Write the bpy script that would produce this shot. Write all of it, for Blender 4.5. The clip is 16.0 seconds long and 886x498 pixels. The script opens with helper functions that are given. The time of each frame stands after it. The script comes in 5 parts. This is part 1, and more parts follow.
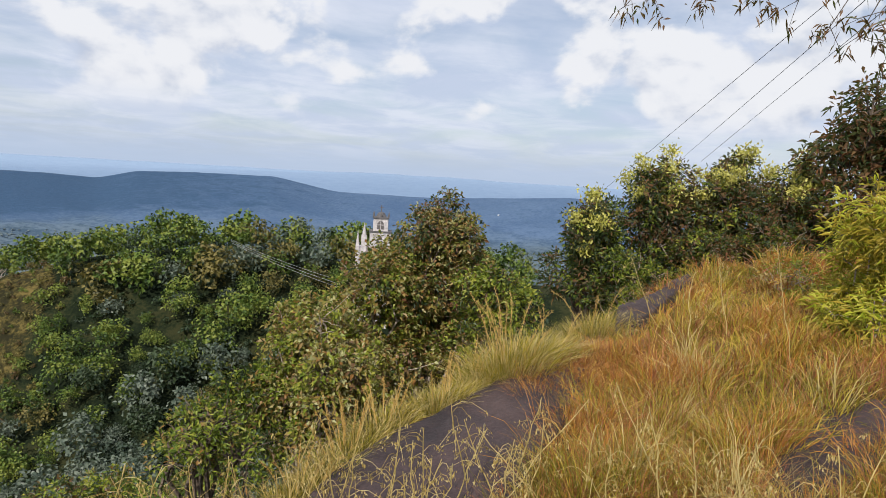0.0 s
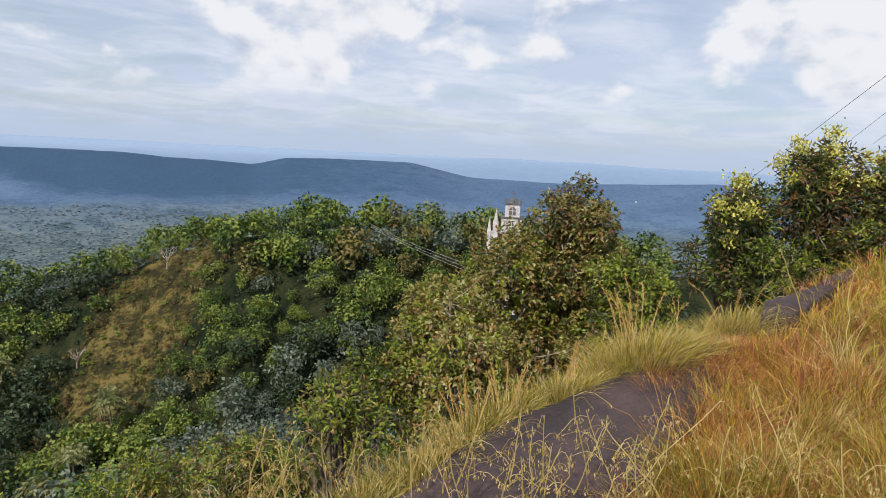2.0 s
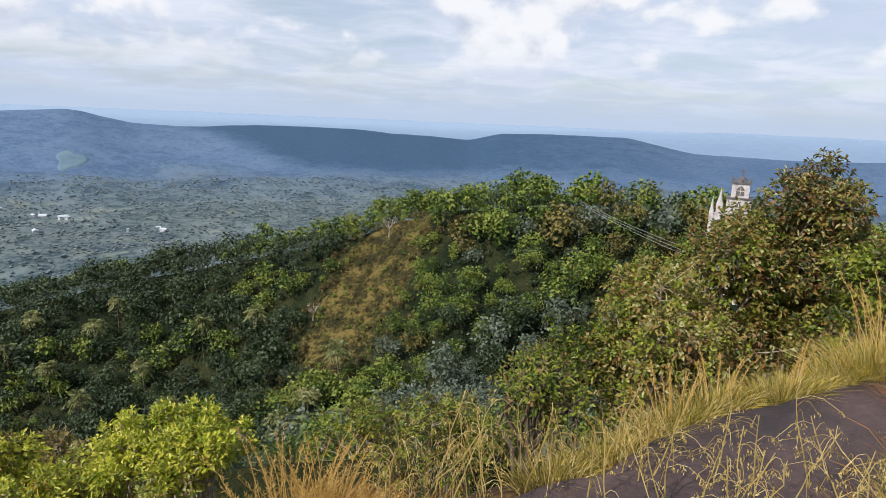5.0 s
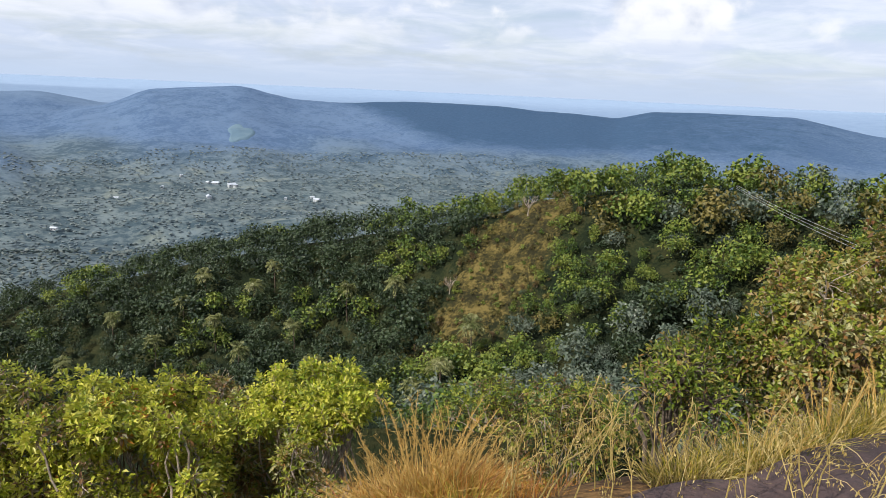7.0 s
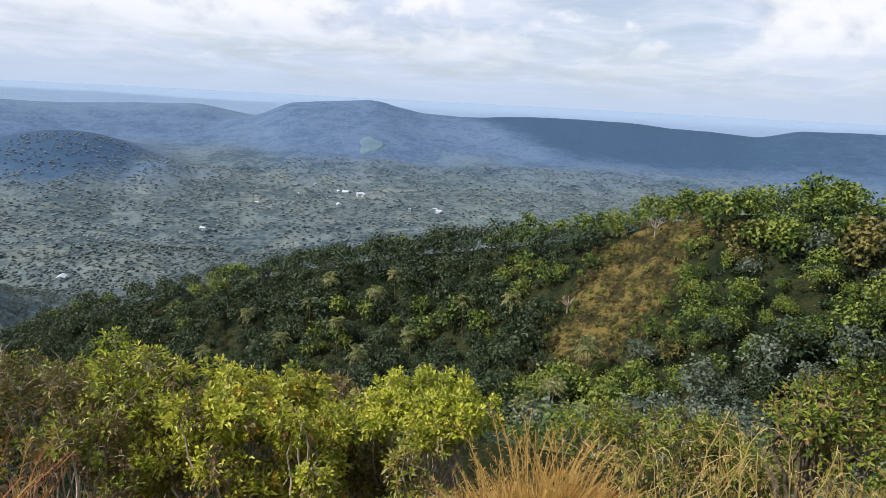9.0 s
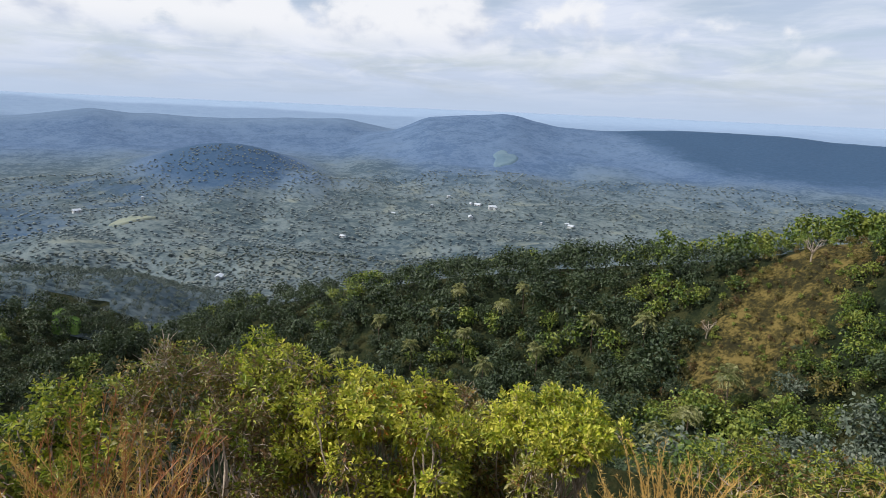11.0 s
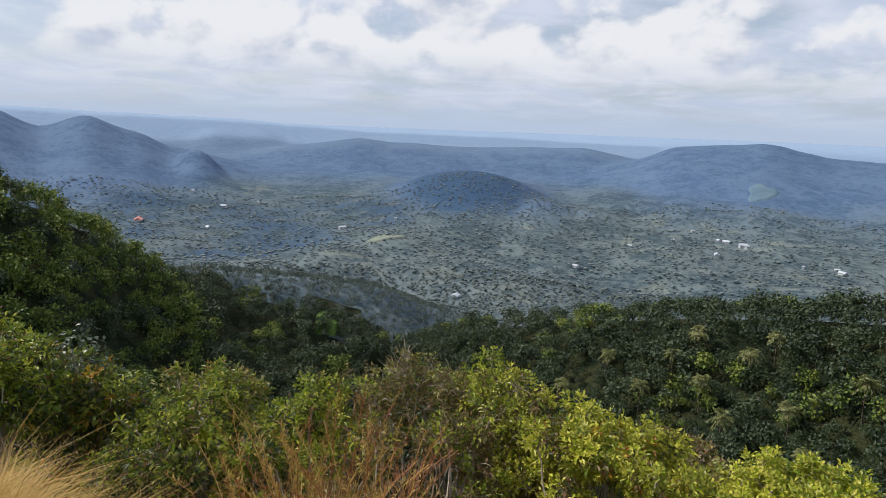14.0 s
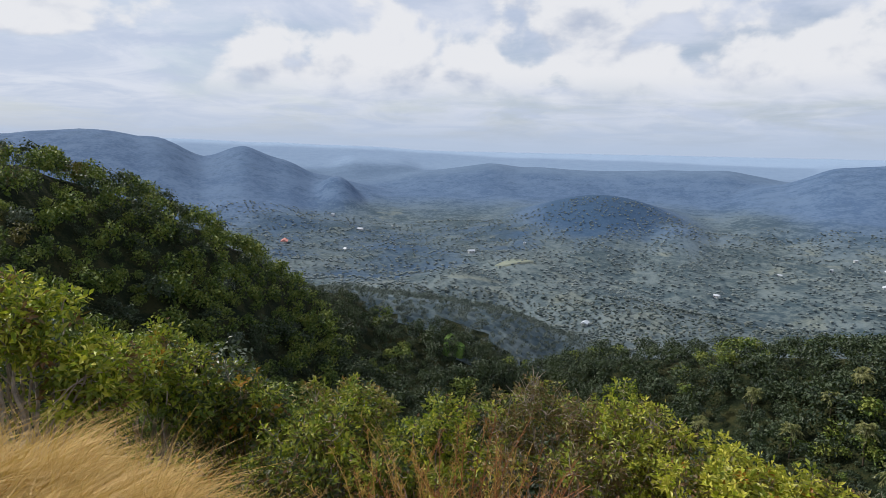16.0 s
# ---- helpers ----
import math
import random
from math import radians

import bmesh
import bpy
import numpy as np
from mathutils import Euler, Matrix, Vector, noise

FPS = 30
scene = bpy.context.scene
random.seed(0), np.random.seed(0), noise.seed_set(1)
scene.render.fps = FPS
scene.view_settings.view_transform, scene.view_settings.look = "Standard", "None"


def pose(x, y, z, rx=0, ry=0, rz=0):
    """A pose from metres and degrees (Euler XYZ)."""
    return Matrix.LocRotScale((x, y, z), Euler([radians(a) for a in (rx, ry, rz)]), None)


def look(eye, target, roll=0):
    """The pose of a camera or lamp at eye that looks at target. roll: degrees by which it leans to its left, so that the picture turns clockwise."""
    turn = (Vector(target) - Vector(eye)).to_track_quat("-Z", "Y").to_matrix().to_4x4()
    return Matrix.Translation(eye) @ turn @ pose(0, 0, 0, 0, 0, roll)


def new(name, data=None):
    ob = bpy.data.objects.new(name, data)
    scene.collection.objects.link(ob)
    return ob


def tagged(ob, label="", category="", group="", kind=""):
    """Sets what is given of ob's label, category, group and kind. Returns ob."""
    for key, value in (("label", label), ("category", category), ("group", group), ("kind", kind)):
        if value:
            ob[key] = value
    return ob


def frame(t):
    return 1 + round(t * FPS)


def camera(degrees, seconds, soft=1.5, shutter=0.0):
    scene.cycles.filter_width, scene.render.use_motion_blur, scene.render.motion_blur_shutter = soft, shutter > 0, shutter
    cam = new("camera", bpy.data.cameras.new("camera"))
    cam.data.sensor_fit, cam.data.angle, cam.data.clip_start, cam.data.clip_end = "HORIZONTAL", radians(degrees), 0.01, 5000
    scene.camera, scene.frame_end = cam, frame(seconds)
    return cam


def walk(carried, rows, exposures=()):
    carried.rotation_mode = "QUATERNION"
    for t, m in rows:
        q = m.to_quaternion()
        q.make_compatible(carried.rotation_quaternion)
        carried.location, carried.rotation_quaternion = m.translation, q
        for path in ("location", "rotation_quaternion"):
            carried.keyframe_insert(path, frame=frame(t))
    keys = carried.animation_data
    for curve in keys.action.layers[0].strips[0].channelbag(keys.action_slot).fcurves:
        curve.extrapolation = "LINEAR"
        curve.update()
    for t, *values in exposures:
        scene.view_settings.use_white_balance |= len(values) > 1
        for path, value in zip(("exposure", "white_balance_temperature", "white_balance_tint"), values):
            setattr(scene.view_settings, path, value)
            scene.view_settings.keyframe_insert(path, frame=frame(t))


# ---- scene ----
cam = camera(69.8, 16.0, soft=0.7)
EYE = 1.6
# seconds, eye offset right and ahead (m), turns about x, y and z (degrees)
ROWS = [
    (0.0, 0.0, 0.0, 83.3, -3.38, 0.4), (0.5, 0.007, 0.0, 83.33, -3.13, 2.52), (1.0, 0.016, 0.0, 82.79, -3.27, 4.95),
    (1.5, 0.025, 0.0, 82.52, -3.0, 8.61), (2.0, 0.034, 0.0, 81.36, -3.06, 12.29), (2.5, 0.042, 0.0, 81.9, -2.41, 16.03),
    (3.0, 0.05, 0.0, 80.66, -3.48, 20.91), (3.5, 0.055, 0.0, 80.46, -2.67, 24.02), (6.0, 0.06, -0.01, 76.6, -3.01, 35.87),
    (6.5, 0.06, -0.012, 76.45, -2.82, 38.99), (7.0, 0.06, -0.015, 75.79, -2.51, 43.85), (7.5, 0.058, -0.02, 75.33, -2.69, 46.8),
    (8.0, 0.056, -0.025, 75.76, -2.8, 49.56), (10.5, 0.05, -0.045, 77.05, -2.63, 63.54), (11.0, 0.048, -0.05, 77.22, -2.38, 66.83),
    (11.5, 0.046, -0.055, 77.49, -2.29, 69.95), (12.0, 0.044, -0.06, 78.04, -2.49, 73.25), (12.5, 0.042, -0.065, 78.72, -2.66, 77.11),
    (13.0, 0.04, -0.07, 78.9, -2.74, 80.28), (13.5, 0.038, -0.075, 78.96, -2.55, 84.42), (14.0, 0.036, -0.08, 78.98, -2.03, 87.99),
    (14.5, 0.034, -0.085, 79.65, -1.47, 90.68), (15.0, 0.032, -0.09, 80.18, -1.32, 93.42), (15.5, 0.03, -0.095, 80.7, -1.49, 96.78),
    (16.0, 0.03, -0.1, 80.87, -1.05, 99.56),
]
walk(cam, [(t, pose(x, y, EYE, rx, ry, rz)) for t, x, y, rx, ry, rz in ROWS],
     exposures=[(0.0, -0.03), (3.5, -0.02), (7.0, 0.2), (11.0, 0.03), (13.0, -0.04), (14.5, -0.11), (16.0, -0.13)])

# ---- light ----
SUN_AZ, SUN_EL = 164.0, 43.0   # degrees to the left of +y, and above the horizon


def way(az, el=0.0):
    a, e = radians(az), radians(el)
    return Vector((-math.sin(a) * math.cos(e), math.cos(a) * math.cos(e), math.sin(e)))


sun_data = bpy.data.lights.new("sun", "SUN")
sun_data.energy, sun_data.angle, sun_data.color = 5.0, radians(0.6), (1.0, 0.94, 0.84)
sun = new("sun", sun_data)
sun.matrix_world = look(way(SUN_AZ, SUN_EL) * 100, (0, 0, 0))


class Nodes:
    """Short hand for a node tree."""

    def __init__(self, tree):
        self.t = tree
        tree.nodes.clear()

    def add(self, kind, props=None, **ins):
        n = self.t.nodes.new(kind)
        p = props or {}
        if "operation" in p:
            n.operation = p["operation"]
        if "interpolation_type" in p:
            n.interpolation_type = p["interpolation_type"]
        if "data_type" in p:
            n.data_type, n.blend_type = p["data_type"], p["blend_type"]
        if "sky_type" in p:
            n.sky_type, n.sun_disc = p["sky_type"], False
            n.sun_elevation, n.sun_rotation = p["sun_elevation"], p["sun_rotation"]
            n.altitude, n.air_density, n.dust_density = p["altitude"], p["air_density"], p["dust_density"]
        for k, v in ins.items():
            key = int(k[1:]) if k[0] == "i" and k[1:].isdigit() else k.replace("_", " ")
            self.put(n.inputs[key], v)
        return n

    def put(self, socket, v):
        if isinstance(v, bpy.types.NodeSocket):
            self.t.links.new(v, socket)
        else:
            socket.default_value = v

    def math(self, op, a, b=0.0, c=0.0):
        return self.add("ShaderNodeMath", {"operation": op}, i0=a, i1=b, i2=c).outputs[0]

    def noise(self, vec, scale, detail=4.0, rough=0.55, dist=0.0):
        n = self.add("ShaderNodeTexNoise", None, Scale=scale, Detail=detail, Roughness=rough, Distortion=dist)
        if vec is not None:
            self.put(n.inputs["Vector"], vec)
        return n.outputs["Fac"]

    def ramp(self, fac, stops, interp="LINEAR"):
        n = self.add("ShaderNodeValToRGB", None, Fac=fac)
        n.color_ramp.interpolation = interp
        e = n.color_ramp.elements
        while len(e) < len(stops):
            e.new(0.5)
        for el, (p, c) in zip(e, stops):
            el.position = p
            el.color = (*c, 1) if len(c) == 3 else c
        return n.outputs[0]

    def step(self, fac, lo, hi, a=0.0, b=1.0):
        return self.add("ShaderNodeMapRange", {"interpolation_type": "SMOOTHSTEP"}, i0=fac, i1=lo, i2=hi, i3=a, i4=b).outputs[0]

    def mix(self, fac, a, b, blend="MIX"):
        n = self.add("ShaderNodeMix", {"data_type": "RGBA", "blend_type": blend})
        self.put(n.inputs[0], fac)
        for s, v in ((n.inputs[6], a), (n.inputs[7], b)):
            self.put(s, (*v, 1) if isinstance(v, tuple) and len(v) == 3 else v)
        return n.outputs[2]


def make_world():
    w = bpy.data.worlds.new("sky")
    scene.world = w
    w.use_nodes = True
    n = Nodes(w.node_tree)
    sky = n.add("ShaderNodeTexSky", {"sky_type": "NISHITA", "sun_elevation": radians(SUN_EL), "sun_rotation": radians(-SUN_AZ),
                                     "altitude": 300.0, "air_density": 1.0, "dust_density": 1.2})
    d = n.add("ShaderNodeTexCoord").outputs["Generated"]
    xyz = n.add("ShaderNodeSeparateXYZ", None, Vector=d)
    z = n.math("MAXIMUM", xyz.outputs[2], 0.0)
    k = n.math("ADD", z, 0.13)
    p = n.add("ShaderNodeCombineXYZ", None, X=n.math("DIVIDE", xyz.outputs[0], k), Y=n.math("DIVIDE", xyz.outputs[1], k), Z=0.0).outputs[0]
    # high veil with blue gaps
    veil = n.step(n.noise(p, 0.8, 6, 0.6, 0.4), 0.34, 0.60)
    veil_col = n.mix(n.step(n.noise(p, 1.5, 5, 0.6, 0.6), 0.36, 0.66), (0.62, 0.70, 0.88), (0.80, 0.85, 0.98))
    # heaped clouds in flat-footed banks: lit heads, grey-blue feet where more cloud lies above
    flat = n.add("ShaderNodeVectorMath", {"operation": "MULTIPLY"}, i0=d, i1=(1, 1, 1.6)).outputs[0]
    above = n.add("ShaderNodeVectorMath", {"operation": "ADD"}, i0=flat, i1=(0.0, 0.0, 0.05)).outputs[0]
    banks = n.noise(flat, 2.3, 2, 0.5)
    puffs, puffs_above = n.noise(flat, 7.0, 8, 0.5, 0.15), n.noise(above, 7.0, 5, 0.5, 0.15)
    heap = n.math("MULTIPLY_ADD", banks, 0.7, n.math("MULTIPLY", puffs, 0.62))
    band = n.math("MULTIPLY", n.step(z, 0.05, 0.115), n.step(z, 0.34, 0.62, 1.0, 0.6))
    heap_mask = n.math("MULTIPLY", n.step(heap, 0.635, 0.70), band)
    foot = n.step(n.math("SUBTRACT", puffs_above, puffs), -0.03, 0.20)
    heap_col = n.mix(foot, (0.92, 0.935, 0.98), (0.53, 0.60, 0.75))
    blue = n.add("ShaderNodeBackground", None, Color=sky.outputs[0], Strength=0.10)
    cloud = n.add("ShaderNodeBackground", None, Color=veil_col, Strength=0.95)
    heads = n.add("ShaderNodeBackground", None, Color=heap_col, Strength=0.95)
    haze = n.add("ShaderNodeBackground", None, Color=(0.50, 0.60, 0.77, 1), Strength=1.0)
    m1 = n.add("ShaderNodeMixShader", None, i0=n.math("MULTIPLY_ADD", veil, 0.42, 0.50), i1=blue.outputs[0], i2=cloud.outputs[0])
    m2 = n.add("ShaderNodeMixShader", None, i0=heap_mask, i1=m1.outputs[0], i2=heads.outputs[0])
    m3 = n.add("ShaderNodeMixShader", None, i0=n.step(xyz.outputs[2], -0.01, 0.075, 1.0, 0.0), i1=m2.outputs[0], i2=haze.outputs[0])
    n.add("ShaderNodeOutputWorld", None, Surface=m3.outputs[0])


make_world()

# ---- materials ----


def material(name):
    m = bpy.data.materials.new(name)
    m.use_nodes = True
    return m, Nodes(m.node_tree)


def finish(n, shader, bump=None, strength=0.5, dist=0.05):
    n.add("ShaderNodeOutputMaterial", None, Surface=shader.outputs[0])
    if bump is not None:
        b = n.add("ShaderNodeBump", None, Strength=strength, Distance=dist, Height=bump)
        n.put(shader.inputs["Normal"], b.outputs[0])


def leaf_material(name, colours, rough=0.48, through_light=0.28, by_leaf=0.75, by_tree=1.6):
    """Foliage: each leaf takes one of the colours, with light let through."""
    m, n = material(name)
    r = n.add("ShaderNodeNewGeometry").outputs["Random Per Island"]
    stops = [(i / len(colours), c) for i, c in enumerate(colours)]
    pos = n.add("ShaderNodeNewGeometry").outputs["Position"]
    patch = n.noise(pos, 0.16, 3)
    fac = n.math("MULTIPLY_ADD", n.math("SUBTRACT", patch, 0.5), by_tree, n.math("MULTIPLY_ADD", r, by_leaf, 0.5 - by_leaf / 2))
    col = n.ramp(n.math("MINIMUM", n.math("MAXIMUM", fac, 0.0), 1.0), stops)
    s = n.add("ShaderNodeBsdfPrincipled", None, Base_Color=col, Roughness=rough)
    n.put(s.inputs["Specular IOR Level"], 0.35)
    tr = n.add("ShaderNodeBsdfTranslucent", None, Color=n.mix(0.5, col, (0.16, 0.22, 0.02)))
    mx = n.add("ShaderNodeMixShader", None, i0=through_light, i1=s.outputs[0], i2=tr.outputs[0])
    n.add("ShaderNodeOutputMaterial", None, Surface=mx.outputs[0])
    return m


def land_material(name, colours, scale, fine, rough=0.95, bump=0.6, dist=0.2):
    """Ground seen at a scale: patches of several colours, broken by finer grain."""
    m, n = material(name)
    pos = n.add("ShaderNodeNewGeometry").outputs["Position"]
    a = n.noise(pos, scale, 6, 0.62, 0.6)
    b = n.noise(pos, fine, 5, 0.7)
    f = n.math("MULTIPLY_ADD", n.math("SUBTRACT", b, 0.5), 0.7, a)
    k = len(colours)
    col = n.ramp(n.step(f, 0.3, 0.7), [((i + 0.5) / k, c) for i, c in enumerate(colours)])
    s = n.add("ShaderNodeBsdfPrincipled", None, Base_Color=col, Roughness=rough)
    n.put(s.inputs["Specular IOR Level"], 0.1)
    finish(n, s, b, bump, dist)
    return m


SOIL = land_material("soil", [(0.05, 0.03, 0.018), (0.11, 0.065, 0.03), (0.19, 0.11, 0.045)], 0.9, 14.0, dist=0.04)


def underwood_material():
    """Undergrowth, its base colour darkened for the shade between crowns; dry grass where the ground's own 'dry' value
    is high.
    """
    m, n = material("underwood")
    pos = n.add("ShaderNodeNewGeometry").outputs["Position"]
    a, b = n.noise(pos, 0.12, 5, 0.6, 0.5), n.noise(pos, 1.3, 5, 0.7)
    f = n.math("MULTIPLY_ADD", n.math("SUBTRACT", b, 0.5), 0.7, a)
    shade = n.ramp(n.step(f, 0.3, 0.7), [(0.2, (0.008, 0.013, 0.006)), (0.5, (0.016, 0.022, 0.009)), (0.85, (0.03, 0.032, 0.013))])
    g = n.math("MULTIPLY_ADD", n.math("SUBTRACT", b, 0.5), 0.8, n.noise(pos, 0.22, 5, 0.65))
    gold = n.ramp(n.step(g, 0.3, 0.7), [(0.08, (0.020, 0.019, 0.009)), (0.36, (0.040, 0.035, 0.013)), (0.62, (0.070, 0.056, 0.018)), (0.92, (0.13, 0.10, 0.034))])
    dry = n.add("ShaderNodeAttribute")
    dry.attribute_name = "dry"
    fac = n.step(n.math("MULTIPLY_ADD", n.math("SUBTRACT", b, 0.5), 0.9, dry.outputs["Fac"]), 0.3, 0.7)
    s = n.add("ShaderNodeBsdfPrincipled", None, Base_Color=n.mix(fac, shade, gold), Roughness=0.95)
    n.put(s.inputs["Specular IOR Level"], 0.1)
    finish(n, s, b, 0.8, 0.4)
    return m


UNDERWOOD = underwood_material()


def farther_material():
    """Valley and ranges: a ground value runs from fields and groves (0) over woods (0.25) to the farthest country (1);
    distance haze is painted in as bluer base colour.
    """
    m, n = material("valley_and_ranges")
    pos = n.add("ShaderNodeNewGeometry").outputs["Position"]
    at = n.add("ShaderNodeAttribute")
    at.attribute_name = "cover_haze"
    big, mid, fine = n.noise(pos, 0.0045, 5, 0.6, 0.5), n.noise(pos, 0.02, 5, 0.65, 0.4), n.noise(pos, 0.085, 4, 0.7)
    cover_haze = n.math("MULTIPLY_ADD", n.math("SUBTRACT", mid, 0.5), 0.16, at.outputs["Fac"])
    # both ramps grow bluer and paler: distance haze put into the base colour
    dark = n.ramp(cover_haze, [(0.0, (0.042, 0.066, 0.082)), (0.12, (0.046, 0.078, 0.118)), (0.25, (0.060, 0.104, 0.190)), (0.5, (0.092, 0.142, 0.225)), (0.75, (0.165, 0.235, 0.35)), (1.0, (0.235, 0.32, 0.45))])
    pale = n.ramp(cover_haze, [(0.0, (0.122, 0.152, 0.158)), (0.12, (0.105, 0.146, 0.188)), (0.25, (0.094, 0.146, 0.238)), (0.5, (0.108, 0.162, 0.25)), (0.75, (0.175, 0.248, 0.36)), (1.0, (0.245, 0.33, 0.46))])
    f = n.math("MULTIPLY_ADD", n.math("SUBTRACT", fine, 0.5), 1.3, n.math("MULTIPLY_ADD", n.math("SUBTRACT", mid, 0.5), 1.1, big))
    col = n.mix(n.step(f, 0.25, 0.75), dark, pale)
    open_field = n.math("MULTIPLY", n.step(n.noise(pos, 0.014, 5, 0.6, 0.5), 0.55, 0.70), n.step(cover_haze, 0.02, 0.16, 0.55, 0.0))
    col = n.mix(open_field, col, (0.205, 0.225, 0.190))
    # cloud shadow on the woods, painted as a dark, haze-blue base colour
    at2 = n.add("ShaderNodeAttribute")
    at2.attribute_name = "cloud_shade"
    in_shadow = n.step(n.math("MULTIPLY_ADD", n.math("SUBTRACT", mid, 0.5), 1.3, at2.outputs["Fac"]), 0.15, 0.85)
    col = n.mix(in_shadow, col, n.mix(n.step(fine, 0.3, 0.7), (0.031, 0.065, 0.122), (0.041, 0.079, 0.142)))
    s = n.add("ShaderNodeBsdfPrincipled", None, Base_Color=col, Roughness=0.95)
    n.put(s.inputs["Specular IOR Level"], 0.08)
    finish(n, s, n.math("ADD", fine, mid), 0.5, 4.0)
    return m


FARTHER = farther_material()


def rock_material():
    m, n = material("dark_rock")
    pos = n.add("ShaderNodeNewGeometry").outputs["Position"]
    a = n.noise(pos, 1.4, 6, 0.6, 0.8)
    b = n.noise(pos, 38.0, 6, 0.7)
    streak = n.noise(n.add("ShaderNodeVectorMath", {"operation": "MULTIPLY"}, i0=pos, i1=(2.0, 0.5, 1.0)).outputs[0], 3.0, 5, 0.6, 1.0)
    col = n.ramp(n.math("MULTIPLY_ADD", n.math("SUBTRACT", b, 0.5), 0.55, a),
                 [(0.3, (0.016, 0.010, 0.011)), (0.5, (0.040, 0.024, 0.025)), (0.68, (0.075, 0.046, 0.042)), (0.85, (0.13, 0.095, 0.085))])
    col = n.mix(n.step(streak, 0.6, 0.8, 0.0, 0.45), col, (0.15, 0.125, 0.115))
    s = n.add("ShaderNodeBsdfPrincipled", None, Base_Color=col, Roughness=0.8)
    finish(n, s, n.math("ADD", n.math("MULTIPLY", a, 2.0), n.math("MULTIPLY", b, 0.3)), 0.7, 0.05)
    return m


ROCK = rock_material()


def plain_material(name, colour, rough=0.7, metal=0.0, grain=20.0, spread=0.25):
    m, n = material(name)
    pos = n.add("ShaderNodeTexCoord").outputs["Object"]
    a = n.noise(pos, grain, 5, 0.65)
    dark = tuple(c * (1 - spread) for c in colour)
    light = tuple(min(1, c * (1 + spread)) for c in colour)
    col = n.ramp(a, [(0.3, dark), (0.7, light)])
    s = n.add("ShaderNodeBsdfPrincipled", None, Base_Color=col, Roughness=rough, Metallic=metal)
    finish(n, s, a, 0.4, 0.02)
    return m


BARK = plain_material("bark", (0.10, 0.075, 0.055), 0.9, grain=14.0, spread=0.5)
PALE_BARK = plain_material("pale_bark", (0.34, 0.28, 0.23), 0.9, grain=14.0, spread=0.4)
WIRE = plain_material("wire", (0.05, 0.05, 0.055), 0.5, 0.6)
PALE_WIRE = plain_material("pale_wire", (0.42, 0.42, 0.44), 0.5, 0.4)
MEADOW = land_material("meadow", [(0.07, 0.13, 0.03), (0.11, 0.19, 0.04), (0.15, 0.23, 0.06)], 0.08, 0.8)
# far green field, blued in its base colour for distance haze
HILL_MEADOW = land_material("hill_meadow_haze", [(0.095, 0.152, 0.205), (0.11, 0.168, 0.215)], 0.02, 0.1)
BROW_GRASS = land_material("brow_grass", [(0.15, 0.18, 0.155), (0.19, 0.21, 0.17)], 0.02, 0.1)
WHITEWASH = plain_material("weathered_whitewash", (0.44, 0.41, 0.42), 0.85, grain=1.1, spread=0.4)
SLATE = plain_material("weathered_roof", (0.09, 0.085, 0.09), 0.8, grain=2.0, spread=0.4)
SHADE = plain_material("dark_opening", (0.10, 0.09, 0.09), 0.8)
HOUSE_WALL = plain_material("house_wall", (0.46, 0.48, 0.50), 0.8, grain=0.5, spread=0.1)
TIN = plain_material("pale_tin_roof", (0.42, 0.46, 0.52), 0.45, grain=0.5, spread=0.15)
RED_ROOF = plain_material("red_tile_roof", (0.55, 0.22, 0.18), 0.7, grain=0.5, spread=0.15)

FOREST_LEAF = [
    # dark leaves that also carry cloud shadow and the shade between trees
    leaf_material("leaf_dark_shade", [(0.006, 0.015, 0.008), (0.018, 0.036, 0.016), (0.040, 0.062, 0.027)], 0.55, 0.10, 0.5, 2.6),
    leaf_material("leaf_mid", [(0.014, 0.032, 0.007), (0.045, 0.085, 0.012), (0.105, 0.155, 0.022), (0.18, 0.21, 0.035)], 0.55, 0.14, 0.55, 2.4),
    leaf_material("leaf_grey", [(0.022, 0.036, 0.024), (0.055, 0.08, 0.056), (0.12, 0.145, 0.11)], 0.45, 0.12, 0.6, 1.8),
    leaf_material("leaf_olive", [(0.030, 0.032, 0.010), (0.075, 0.07, 0.018), (0.16, 0.13, 0.034)], 0.55, 0.14, 0.55, 2.4),
]
# distance haze is mixed into these two leaf colours, more in the first
VALLEY_LEAF = leaf_material("leaf_valley_haze", [(0.052, 0.080, 0.098), (0.080, 0.112, 0.130), (0.112, 0.148, 0.160), (0.145, 0.178, 0.178)], through_light=0.12)
FAR_LEAF = leaf_material("leaf_far_haze", [(0.026, 0.044, 0.050), (0.048, 0.072, 0.076), (0.080, 0.108, 0.104), (0.125, 0.145, 0.135)], through_light=0.12)
PALM_LEAF = leaf_material("leaf_palm", [(0.06, 0.08, 0.028), (0.14, 0.16, 0.055), (0.28, 0.28, 0.12)], 0.4)
TEAK_LEAF = leaf_material("leaf_teak", [(0.05, 0.08, 0.012), (0.11, 0.14, 0.022), (0.17, 0.165, 0.03), (0.26, 0.21, 0.06), (0.24, 0.11, 0.03), (0.38, 0.37, 0.17)])
FRESH_LEAF = leaf_material("leaf_fresh", [(0.05, 0.085, 0.012), (0.115, 0.165, 0.018), (0.21, 0.26, 0.028), (0.33, 0.33, 0.05)], 0.45, 0.36)
LIME_LEAF = leaf_material("leaf_lime", [(0.065, 0.12, 0.010), (0.22, 0.30, 0.016), (0.42, 0.45, 0.03), (0.58, 0.54, 0.09)], 0.45, 0.36)
